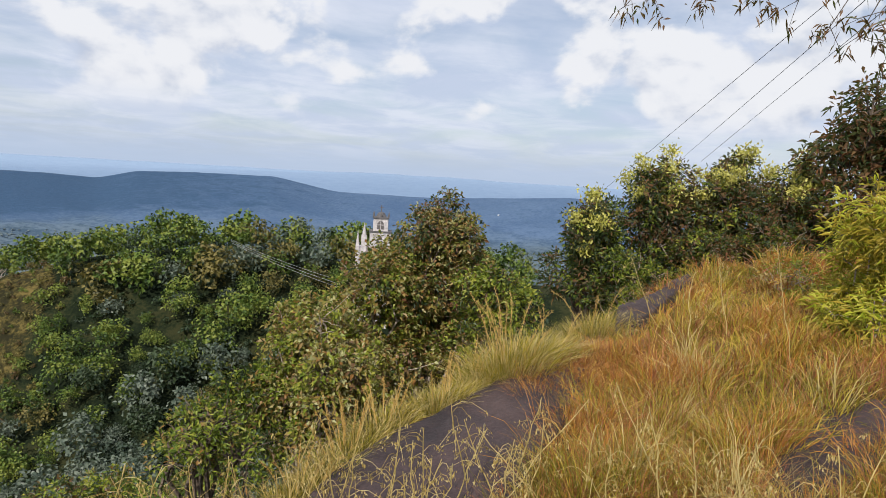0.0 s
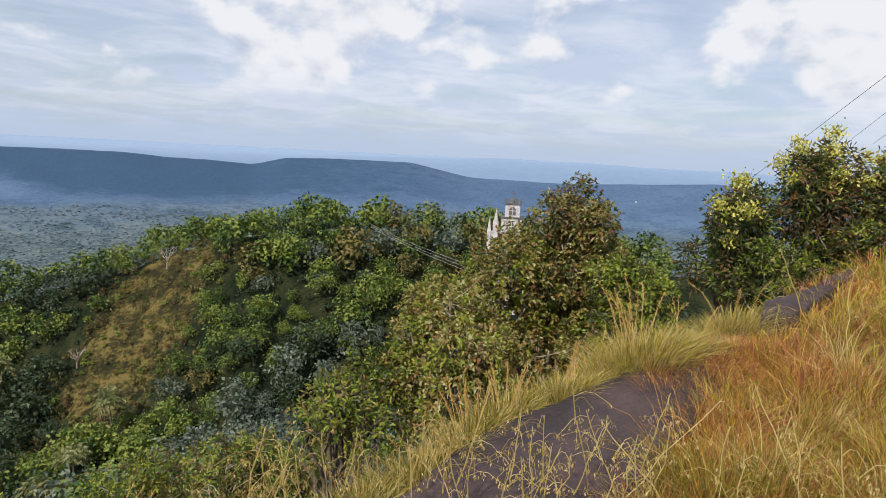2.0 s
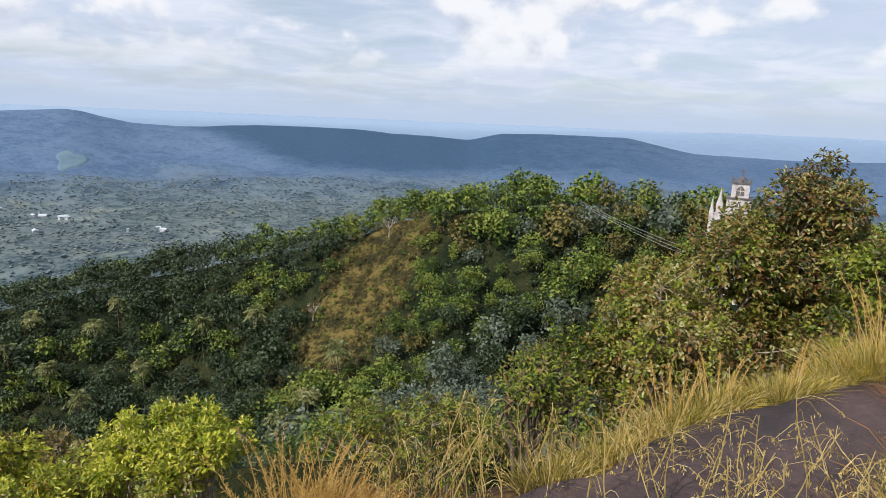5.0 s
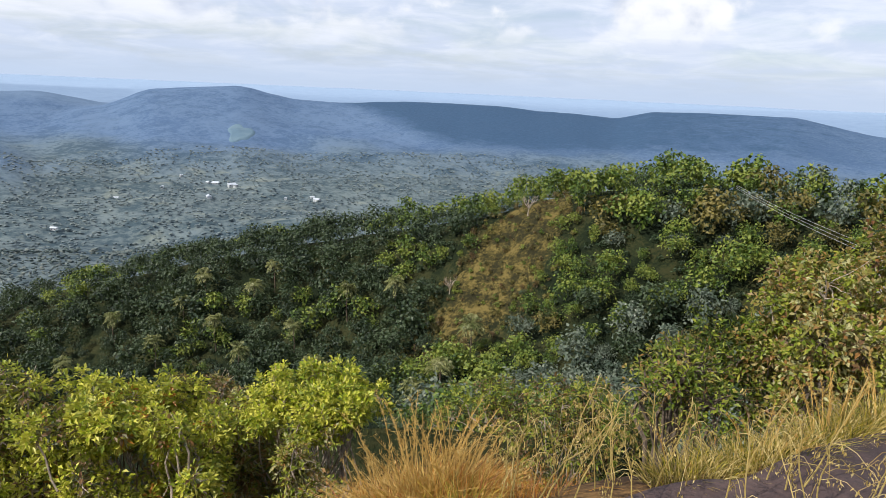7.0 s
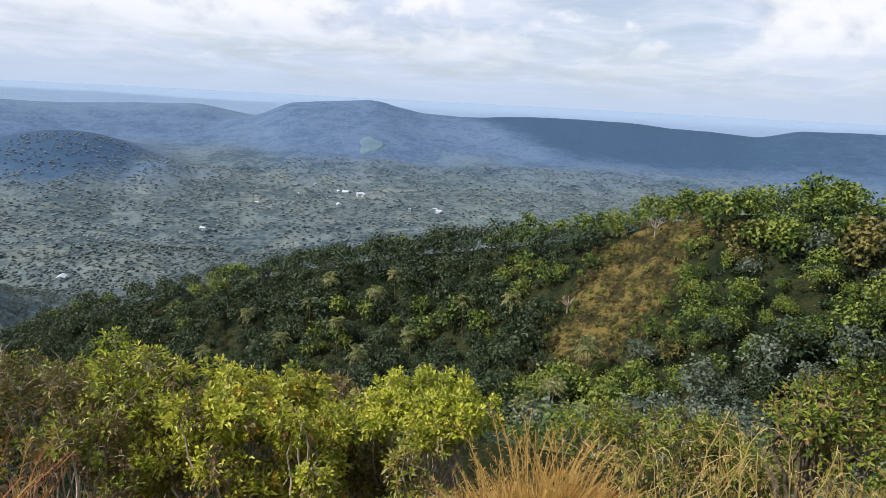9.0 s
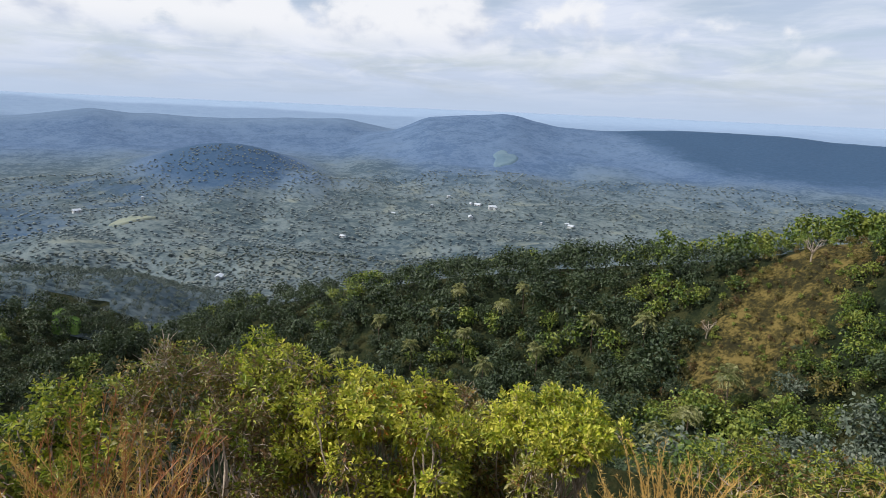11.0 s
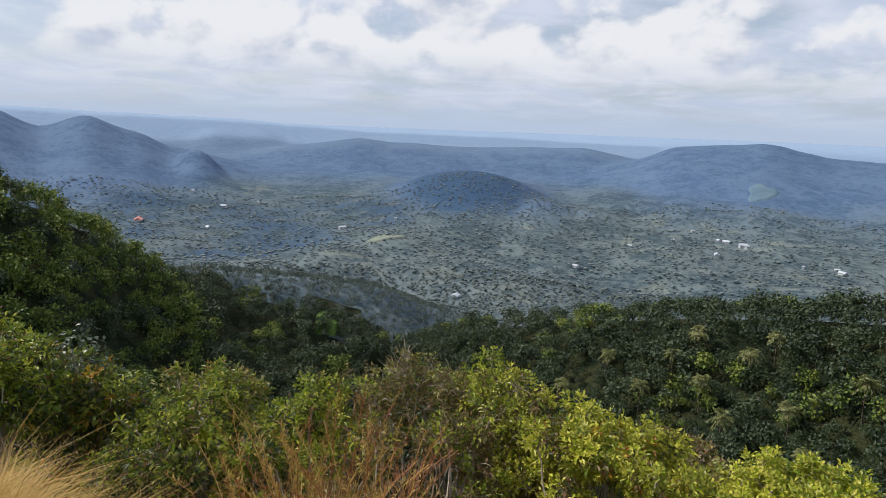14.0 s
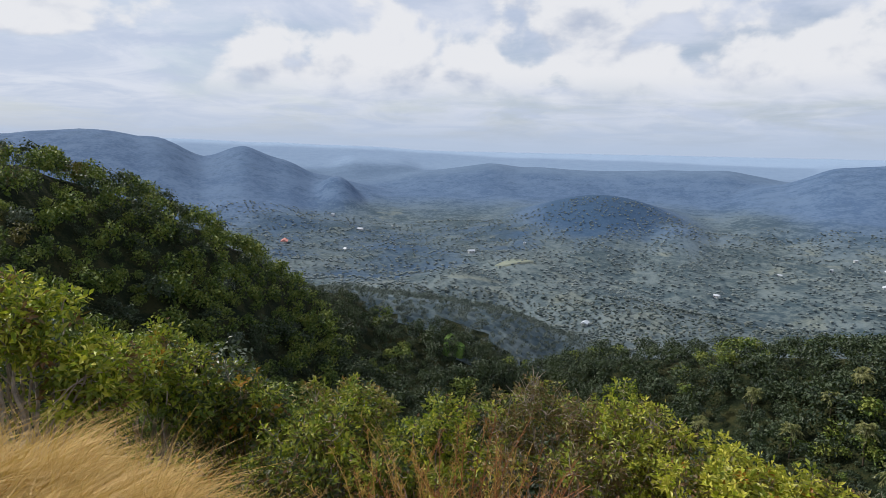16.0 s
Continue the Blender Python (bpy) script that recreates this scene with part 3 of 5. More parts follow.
def build_woods():
    spots = scatter(-8, 136, 52, 330, 5.6, near_spur)
    rr = np.hypot(spots[:, 0], spots[:, 1])
    az = np.degrees(np.arctan2(-spots[:, 0], spots[:, 1]))
    # species in drifts; dark leaves stand in for cloud shadow, green ones for sun
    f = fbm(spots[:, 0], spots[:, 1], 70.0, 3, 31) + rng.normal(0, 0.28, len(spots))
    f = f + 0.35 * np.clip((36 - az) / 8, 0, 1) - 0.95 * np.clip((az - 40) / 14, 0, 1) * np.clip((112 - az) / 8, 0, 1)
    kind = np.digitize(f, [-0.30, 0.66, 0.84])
    grey = (np.abs(az - (34 - (rr - 70) * 0.10)) < 8) & (rr > 60) & (rr < 125) & (rng.uniform(0, 1, len(rr)) < 0.75)
    kind = np.where(grey, 2, kind)
    kind = np.where(golden(spots[:, 0], spots[:, 1]), 3, kind)
    size = rng.choice([0.65, 0.8, 1.0, 1.2, 1.5], len(spots)) * rng.uniform(0.85, 1.15, len(spots)) * (1 - 0.66 * np.clip(dryness(spots[:, 0], spots[:, 1]) * 1.3, 0, 1))
    turn = rng.uniform(0, 6.28, len(spots))
    single = set(np.argsort(rr)[:290].tolist())
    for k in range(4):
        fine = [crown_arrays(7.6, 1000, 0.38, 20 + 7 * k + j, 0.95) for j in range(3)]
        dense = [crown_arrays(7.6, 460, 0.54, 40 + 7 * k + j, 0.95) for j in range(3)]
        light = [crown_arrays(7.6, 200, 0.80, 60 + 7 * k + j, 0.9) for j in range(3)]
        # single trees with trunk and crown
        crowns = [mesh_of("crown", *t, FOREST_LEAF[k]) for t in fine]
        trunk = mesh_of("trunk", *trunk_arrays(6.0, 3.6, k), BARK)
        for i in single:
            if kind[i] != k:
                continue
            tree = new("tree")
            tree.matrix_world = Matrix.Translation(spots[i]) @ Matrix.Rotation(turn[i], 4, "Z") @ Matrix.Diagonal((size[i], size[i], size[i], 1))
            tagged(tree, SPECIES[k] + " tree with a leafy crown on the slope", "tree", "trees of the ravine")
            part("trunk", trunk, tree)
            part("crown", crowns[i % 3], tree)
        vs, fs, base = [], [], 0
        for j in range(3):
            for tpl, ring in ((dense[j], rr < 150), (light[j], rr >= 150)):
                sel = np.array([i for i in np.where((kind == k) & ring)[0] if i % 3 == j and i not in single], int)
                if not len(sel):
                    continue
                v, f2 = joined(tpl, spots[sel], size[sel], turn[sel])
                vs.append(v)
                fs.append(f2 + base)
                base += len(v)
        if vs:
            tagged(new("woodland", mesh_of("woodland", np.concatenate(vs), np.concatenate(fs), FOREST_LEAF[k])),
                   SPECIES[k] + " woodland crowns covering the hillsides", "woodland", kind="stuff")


def far_keep(x, y):
    m = fbm(x, y, 130.0, 4, 33) + rng.normal(0, 0.18, len(x))
    r = np.hypot(x, y)
    return m > np.interp(r, [330, 600, 900, 1200], [-1.0, -0.75, -0.25, -0.12])


def lump_arrays(size, lumps, seed):
    """A distant crown: uneven faceted lumps, one on another; foot at 0."""
    g = np.random.default_rng(seed)
    bm = bmesh.new()
    bmesh.ops.create_icosphere(bm, subdivisions=1, radius=1.0)
    ball = np.array([v.co[:] for v in bm.verts])
    tri = np.array([[v.index for v in f.verts] for f in bm.faces])
    bm.free()
    vs, fs = [], []
    for i in range(lumps):
        c = np.array([g.normal(0, 0.2), g.normal(0, 0.2), 0.40 + 0.24 * i]) * size
        vs.append(c + ball * g.uniform(0.75, 1.2, (len(ball), 1)) * np.array([0.52, 0.52, 0.28]) * size * g.uniform(0.7, 1.0))
        fs.append(tri + i * len(ball))
    return np.concatenate(vs), np.concatenate(fs)


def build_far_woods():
    spots = scatter(4, 128, 330, 1750, 5.3, far_keep)
    rr = np.hypot(spots[:, 0], spots[:, 1])
    size = rng.uniform(0.5, 1.2, len(spots)) * np.clip(rr / 800, 0.75, 1.25)
    turn = rng.uniform(0, 6.28, len(spots))
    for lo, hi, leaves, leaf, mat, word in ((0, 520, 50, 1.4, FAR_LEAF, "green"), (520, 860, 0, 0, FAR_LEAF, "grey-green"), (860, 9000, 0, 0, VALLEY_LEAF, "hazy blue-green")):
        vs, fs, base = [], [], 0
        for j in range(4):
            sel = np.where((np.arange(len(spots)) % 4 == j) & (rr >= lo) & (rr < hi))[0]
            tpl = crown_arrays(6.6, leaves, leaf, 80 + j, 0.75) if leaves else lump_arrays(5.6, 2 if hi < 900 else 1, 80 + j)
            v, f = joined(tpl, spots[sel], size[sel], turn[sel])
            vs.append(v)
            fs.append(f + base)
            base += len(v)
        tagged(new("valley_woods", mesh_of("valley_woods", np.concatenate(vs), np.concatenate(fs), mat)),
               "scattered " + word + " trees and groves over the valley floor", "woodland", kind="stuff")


def build_shrubs():
    """Low shrubs dotted over the dry flank."""
    global rng
    rng = np.random.default_rng(35)
    spots = scatter(26, 52, 105, 188, 1.9, lambda x, y: (dryness(x, y) > 0.02) & (rng.uniform(0, 1, len(x)) < 0.85 - 0.5 * np.clip(fbm(x, y, 20.0, 2, 71) + 0.5, 0, 1)))
    turn = rng.uniform(0, 6.28, len(spots))
    size = rng.uniform(0.14, 0.46, len(spots)) * (1.25 - 0.5 * dryness(spots[:, 0], spots[:, 1]))
    pick = rng.choice(3, len(spots), p=[0.42, 0.30, 0.28])
    for k, mat, word in ((0, FOREST_LEAF[3], "olive"), (1, FOREST_LEAF[1], "green"), (2, DRY_LEAF, "brown")):
        sel = np.where(pick == k)[0]
        v, f = joined(crown_arrays(6.0, 70, 1.2, 95 + k, 0.8), spots[sel], size[sel], turn[sel])
        tagged(new("shrubs", mesh_of("shrubs", v, f, mat)), word + " shrubs dotted over the dry grass flank", "shrubs", kind="stuff")


def build_undergrowth():
    """Thicket between the trees of the spur, all in dark leaves to paint the shadow there."""
    global rng
    rng = np.random.default_rng(36)
    spots = scatter(4, 76, 58, 200, 4.0, lambda x, y: (dryness(x, y) < 0.2) & (np.hypot(x, y) < spur_r(np.degrees(np.arctan2(-x, y))) + 8))
    turn = rng.uniform(0, 6.28, len(spots))
    size = rng.uniform(0.3, 0.6, len(spots))
    for k in (0, 1):
        sel = np.where(np.arange(len(spots)) % 2 == k)[0]
        v, f = joined(crown_arrays(6.0, 34, 1.5, 97 + k, 0.7), spots[sel], size[sel], turn[sel])
        tagged(new("undergrowth", mesh_of("undergrowth", v, f, FOREST_LEAF[0])), SPECIES[0] + " undergrowth between the trees of the slope", "undergrowth", kind="stuff")


build_woods()
build_shrubs()
build_undergrowth()
build_far_woods()

# ---- near trees and bushes ----


def plant(name, label, category, foot, lobes, leaf_mat, n, leaf, wide, bark=BARK, stems=1, droop=0.25, seed=1, cluster=7, trunk_r=0.06, extra=(), group="", bare=0, lift=0.5):
    """A bush or tree: limbs from the foot to the tips of its lobes, leaves in sprays about the tips. lobes: (x, y, z, radius) off the foot."""
    global rng
    rng = np.random.default_rng(seed)
    root = new(name)
    root.location = foot
    tagged(root, label, category, group)
    lobes = np.array(lobes, float)
    w = lobes[:, 3] ** 2
    cluster += 3
    tips_n = max(8, n // cluster)
    which = rng.choice(len(lobes), tips_n, p=w / w.sum())
    d = unit(rng.normal(0, 1, (tips_n, 3)) + np.array([0, 0, 0.25]))
    tips = lobes[which, :3] + d * (lobes[which, 3] * rng.uniform(0.5, 1.12, tips_n) ** 0.6)[:, None]
    paths, radii = [], []
    for i, (x, y, z, r) in enumerate(lobes):
        s = np.array([0.12 * (i % stems), 0.1 * ((i * 2) % stems), -0.3])
        paths.append(bent(s, (x, y, z), 0.06, 0.25, 8))
        radii.append((trunk_r * (1.0 if i < stems else 0.6), trunk_r * 0.25))
    for j in range(min(tips_n, 90 + bare)):
        paths.append(bent(lobes[which[j], :3], tips[j] * (1.0 if j >= bare else 1.04), 0.03, 0.3, 5))
        radii.append((trunk_r * 0.22, trunk_r * 0.06))
    part("branchwork", mesh_of("branchwork", *tube_arrays(paths, radii), bark), root)
    kinds = [(leaf_mat, 1.0, "foliage")] + list(extra)
    share = np.array([k[1] for k in kinds])
    zone = rng.choice(len(kinds), tips_n, p=share / share.sum())
    for i, (mat, _, nm) in enumerate(kinds):
        t = np.where(zone == i)[0]
        if not len(t):
            continue
        axis = unit(d[t] * 0.8 + np.array([0, 0, lift]) + rng.normal(0, 0.3, (len(t), 3)))
        part(nm, mesh_of(nm, *rosette_arrays(tips[t], axis, cluster, leaf, wide, droop), mat), root)
    return root


def rosette_arrays(tips, axis, cluster, length, width, droop):
    """Sprays of leaves radiating about each tip, their upper sides turned along the tip's axis."""
    n = len(tips)
    a = unit(np.cross(axis, rng.normal(0, 1, (n, 3))))
    b = np.cross(axis, a)
    t = np.repeat(np.arange(n), cluster)
    ang = np.tile(np.arange(cluster) / cluster * 2 * math.pi * 2.0, n) + rng.normal(0, 0.35, n * cluster)
    ring = np.tile(np.arange(cluster) / cluster, n) + rng.normal(0, 0.12, n * cluster)
    ax = axis[t]
    d = unit((a[t] * np.cos(ang)[:, None] + b[t] * np.sin(ang)[:, None]) * (0.35 + 0.75 * ring)[:, None] + ax * (0.75 - 0.9 * ring)[:, None] + rng.normal(0, 0.16, (len(t), 3)))
    ln = (length * rng.uniform(0.65, 1.25, len(t)))[:, None]
    wd = (width * rng.uniform(0.75, 1.2, len(t)))[:, None]
    pos = tips[t] + d * ln * 0.25 - ax * (ring * length * 0.9)[:, None] + rng.normal(0, length * 0.22, (len(t), 3))
    side = unit(np.cross(d, ax) + rng.normal(0, 0.25, (len(t), 3)))
    nor = np.cross(side, d)
    mid = pos + d * ln * 0.48 + nor * wd * 0.15
    tip = pos + d * ln - np.array([0, 0, 1.0]) * ln * droop * 0.7
    v = np.stack([pos, mid - side * wd / 2, tip, mid + side * wd / 2], 1).reshape(-1, 3)
    i = np.arange(len(t))[:, None] * 4
    return v, np.concatenate([i + [0, 1, 2], i + [0, 2, 3]])


def lobes_in(rx, ry, z0, z1, k, r, seed):
    g = np.random.default_rng(seed)
    out = []
    for i in range(k):
        a, q = g.uniform(0, 6.28), math.sqrt(g.uniform(0, 1))
        z = z0 + (z1 - z0) * g.uniform(0, 1) ** 0.65
        z -= (z1 - z0) * 0.22 * abs(math.cos(a)) * q
        taper = 1.0 - 0.40 * (z - z0) / max(z1 - z0, 0.01)
        out.append((rx * q * math.cos(a) * taper, ry * q * math.sin(a) * taper, z, r * g.uniform(0.7, 1.2)))
    return out


def by_view(az, r, el_top, el_low, half_deg, depth, k, r_lobe, seed):
    """Foot on the ground and lobes that fill a mass between two elevations, half_deg to each side."""
    foot = place(az, r)
    z1 = EYE + r * math.tan(radians(el_top)) - foot.z - r_lobe * 0.8
    z0 = EYE + r * math.tan(radians(el_low)) - foot.z
    w = r * math.tan(radians(half_deg))
    a = radians(az)
    out = []
    for x, y, z, q in lobes_in(w, depth, min(z0, z1 - 0.1), z1, k, r_lobe, seed):
        out.append((x * math.cos(a) - y * math.sin(a), x * math.sin(a) + y * math.cos(a), z, q))
    return foot, out


def build_plants():
    # the large-leaved tree below the brink, in front of the church
    foot, lb = by_view(4.5, 15.5, -5.5, -19, 9.5, 1.5, 38, 0.8, 11)
    plant("broadleaf_tree", "large-leaved tree with green and browning leaves below the rock", "tree", foot, lb, TEAK_LEAF, 23000, 0.125, 0.075, PALE_BARK, 2, 0.35, 12, 7, 0.09,
          [(FRESH_LEAF, 0.3, "young_foliage"), (MANGO_LEAF, 0.15, "shaded_foliage"), (RUSSET_LEAF, 0.12, "brown_foliage")], "", 25)
    foot, lb = by_view(11.0, 13.5, -10.5, -24, 5.5, 1.2, 26, 0.62, 211)
    plant("broadleaf_tree", "low spreading large-leaved tree, green and yellowing", "tree", foot, lb, TEAK_LEAF, 12500, 0.115, 0.068, PALE_BARK, 3, 0.35, 212, 7, 0.06,
          [(FRESH_LEAF, 0.4, "young_foliage"), (DRY_LEAF, 0.15, "dry_foliage")], "", 40)
    foot, lb = by_view(-0.2, 16.0, -1.7, -11, 3.4, 0.9, 16, 0.6, 13)
    plant("broadleaf_tree", "tall leafy tree with a rusty top beside the church", "tree", foot, lb, MANGO_LEAF, 8500, 0.125, 0.07, BARK, 1, 0.4, 14, 7, 0.09,
          [(TEAK_LEAF, 1.6, "pale_foliage"), (RUSSET_LEAF, 0.3, "rusty_foliage")])
    foot, lb = by_view(-6.5, 14.0, -7.0, -14, 4.2, 1.0, 14, 0.6, 15)
    plant("green_bush", "bright green leafy bush behind the dry grass", "bush", foot, lb, FRESH_LEAF, 5200, 0.12, 0.055, BARK, 2, 0.3, 16, 8, 0.05, [(MANGO_LEAF, 0.5, "dark_foliage")])
    foot, lb = by_view(8.5, 11.5, -13.5, -22, 4.5, 1.0, 14, 0.5, 17)
    plant("green_bush", "mixed green bush with browning leaves at the rock's foot", "bush", foot, lb, TEAK_LEAF, 5200, 0.12, 0.065, BARK, 2, 0.3, 18, 7, 0.05, [(FRESH_LEAF, 0.5, "young_foliage"), (DRY_LEAF, 0.25, "dry_foliage")], "", 20)
    foot, lb = by_view(17, 13.0, -17, -28, 4.5, 1.2, 14, 0.6, 19)
    plant("green_bush", "dense dark green bush on the slope below the rock", "bush", foot, lb, MANGO_LEAF, 5200, 0.13, 0.06, BARK, 2, 0.3, 20, 7, 0.05, [(FRESH_LEAF, 0.7, "young_foliage"), (TEAK_LEAF, 0.3, "pale_foliage")])
    # small crooked tree with bare twigs
    foot, lb = by_view(20.8, 8.2, -20.2, -25, 4.2, 0.7, 11, 0.38, 21)
    plant("small_tree", "small crooked tree with thin leaves and bare twigs", "tree", foot, lb, FRESH_LEAF, 2600, 0.08, 0.035, BARK, 1, 0.2, 22, 7, 0.08, [(TEAK_LEAF, 0.6, "pale_foliage")], "", 60)
    # mango trees with pale blossom to the right of the rock
    for az, r, top_el, low, half, k, q, sd in ((-18.6, 14.0, 2.9, -9, 3.6, 26, 0.5, 31), (-24.0, 15.0, 3.2, -8, 4.2, 28, 0.55, 33), (-13.4, 13.0, -1.2, -10, 3.2, 22, 0.42, 35), (-29.0, 15.0, 3.6, -6, 3.6, 26, 0.55, 36)):
        foot, lb = by_view(az, r, top_el, low, half, 1.3, k, q, sd)
        tree = plant("mango_tree", "dark-leaved mango tree with pale yellow blossom beside the grass", "tree", foot, lb, MANGO_LEAF, 9500, 0.125, 0.042, BARK, 2, 0.35, sd + 1, 8, 0.07,
                     [(FRESH_LEAF, 0.14, "green_foliage"), (RUSSET_LEAF, 0.18, "russet_foliage")], "mango trees")
        g = np.random.default_rng(sd)
        lobes = np.array(lb)
        for x, y, z, qq in lobes[np.argsort(-lobes[:, 2])][:13]:
            for _ in range(1):
                c = np.array([x, y, z]) + unit(g.normal(0, 0.8, 3) + np.array([0.0, -0.5, 1.2])) * qq * 1.12
                pos = c + g.normal(0, 0.10, (150, 3)) * np.array([1, 1, 0.9])
                part("blossom", mesh_of("blossom", *leaf_arrays(pos, unit(g.normal(0, 1, pos.shape) + np.array([0, 0, 1.0])), np.full(150, 0.085), np.full(150, 0.045), 0.5, 0, 0.4), BLOSSOM), tree)
    foot, lb = by_view(-34.0, 14.5, 8.8, -1, 4.6, 1.6, 28, 0.6, 37)
    plant("russet_tree", "tree with russet young leaves over dark foliage", "tree", foot, lb, MANGO_LEAF, 6500, 0.17, 0.055, BARK, 2, 0.5, 38, 8, 0.1, [(RUSSET_LEAF, 1.2, "russet_foliage")], "", 15)
    # feathery light shrub, and a tree whose branch hangs into the sky
    foot, lb = by_view(-35.0, 6.3, 2.4, -10, 3.6, 0.5, 20, 0.26, 39)
    plant("feathery_shrub", "feathery yellow-green shrub above the dry grass", "shrub", foot, lb, LIME_LEAF, 9000, 0.10, 0.014, PALE_BARK, 3, 0.4, 40, 9, 0.02, [(GREEN_GRASS, 0.8, "olive_foliage")], "", 10)
    foot, lb = by_view(-30.5, 8.0, -4.5, -9, 3.2, 0.5, 9, 0.26, 43)
    plant("feathery_shrub", "thin green shrub among the golden grass", "shrub", foot, lb, FRESH_LEAF, 1600, 0.06, 0.02, PALE_BARK, 3, 0.3, 44, 8, 0.015, [(GOLD_GRASS, 0.5, "dry_foliage")], "", 10)
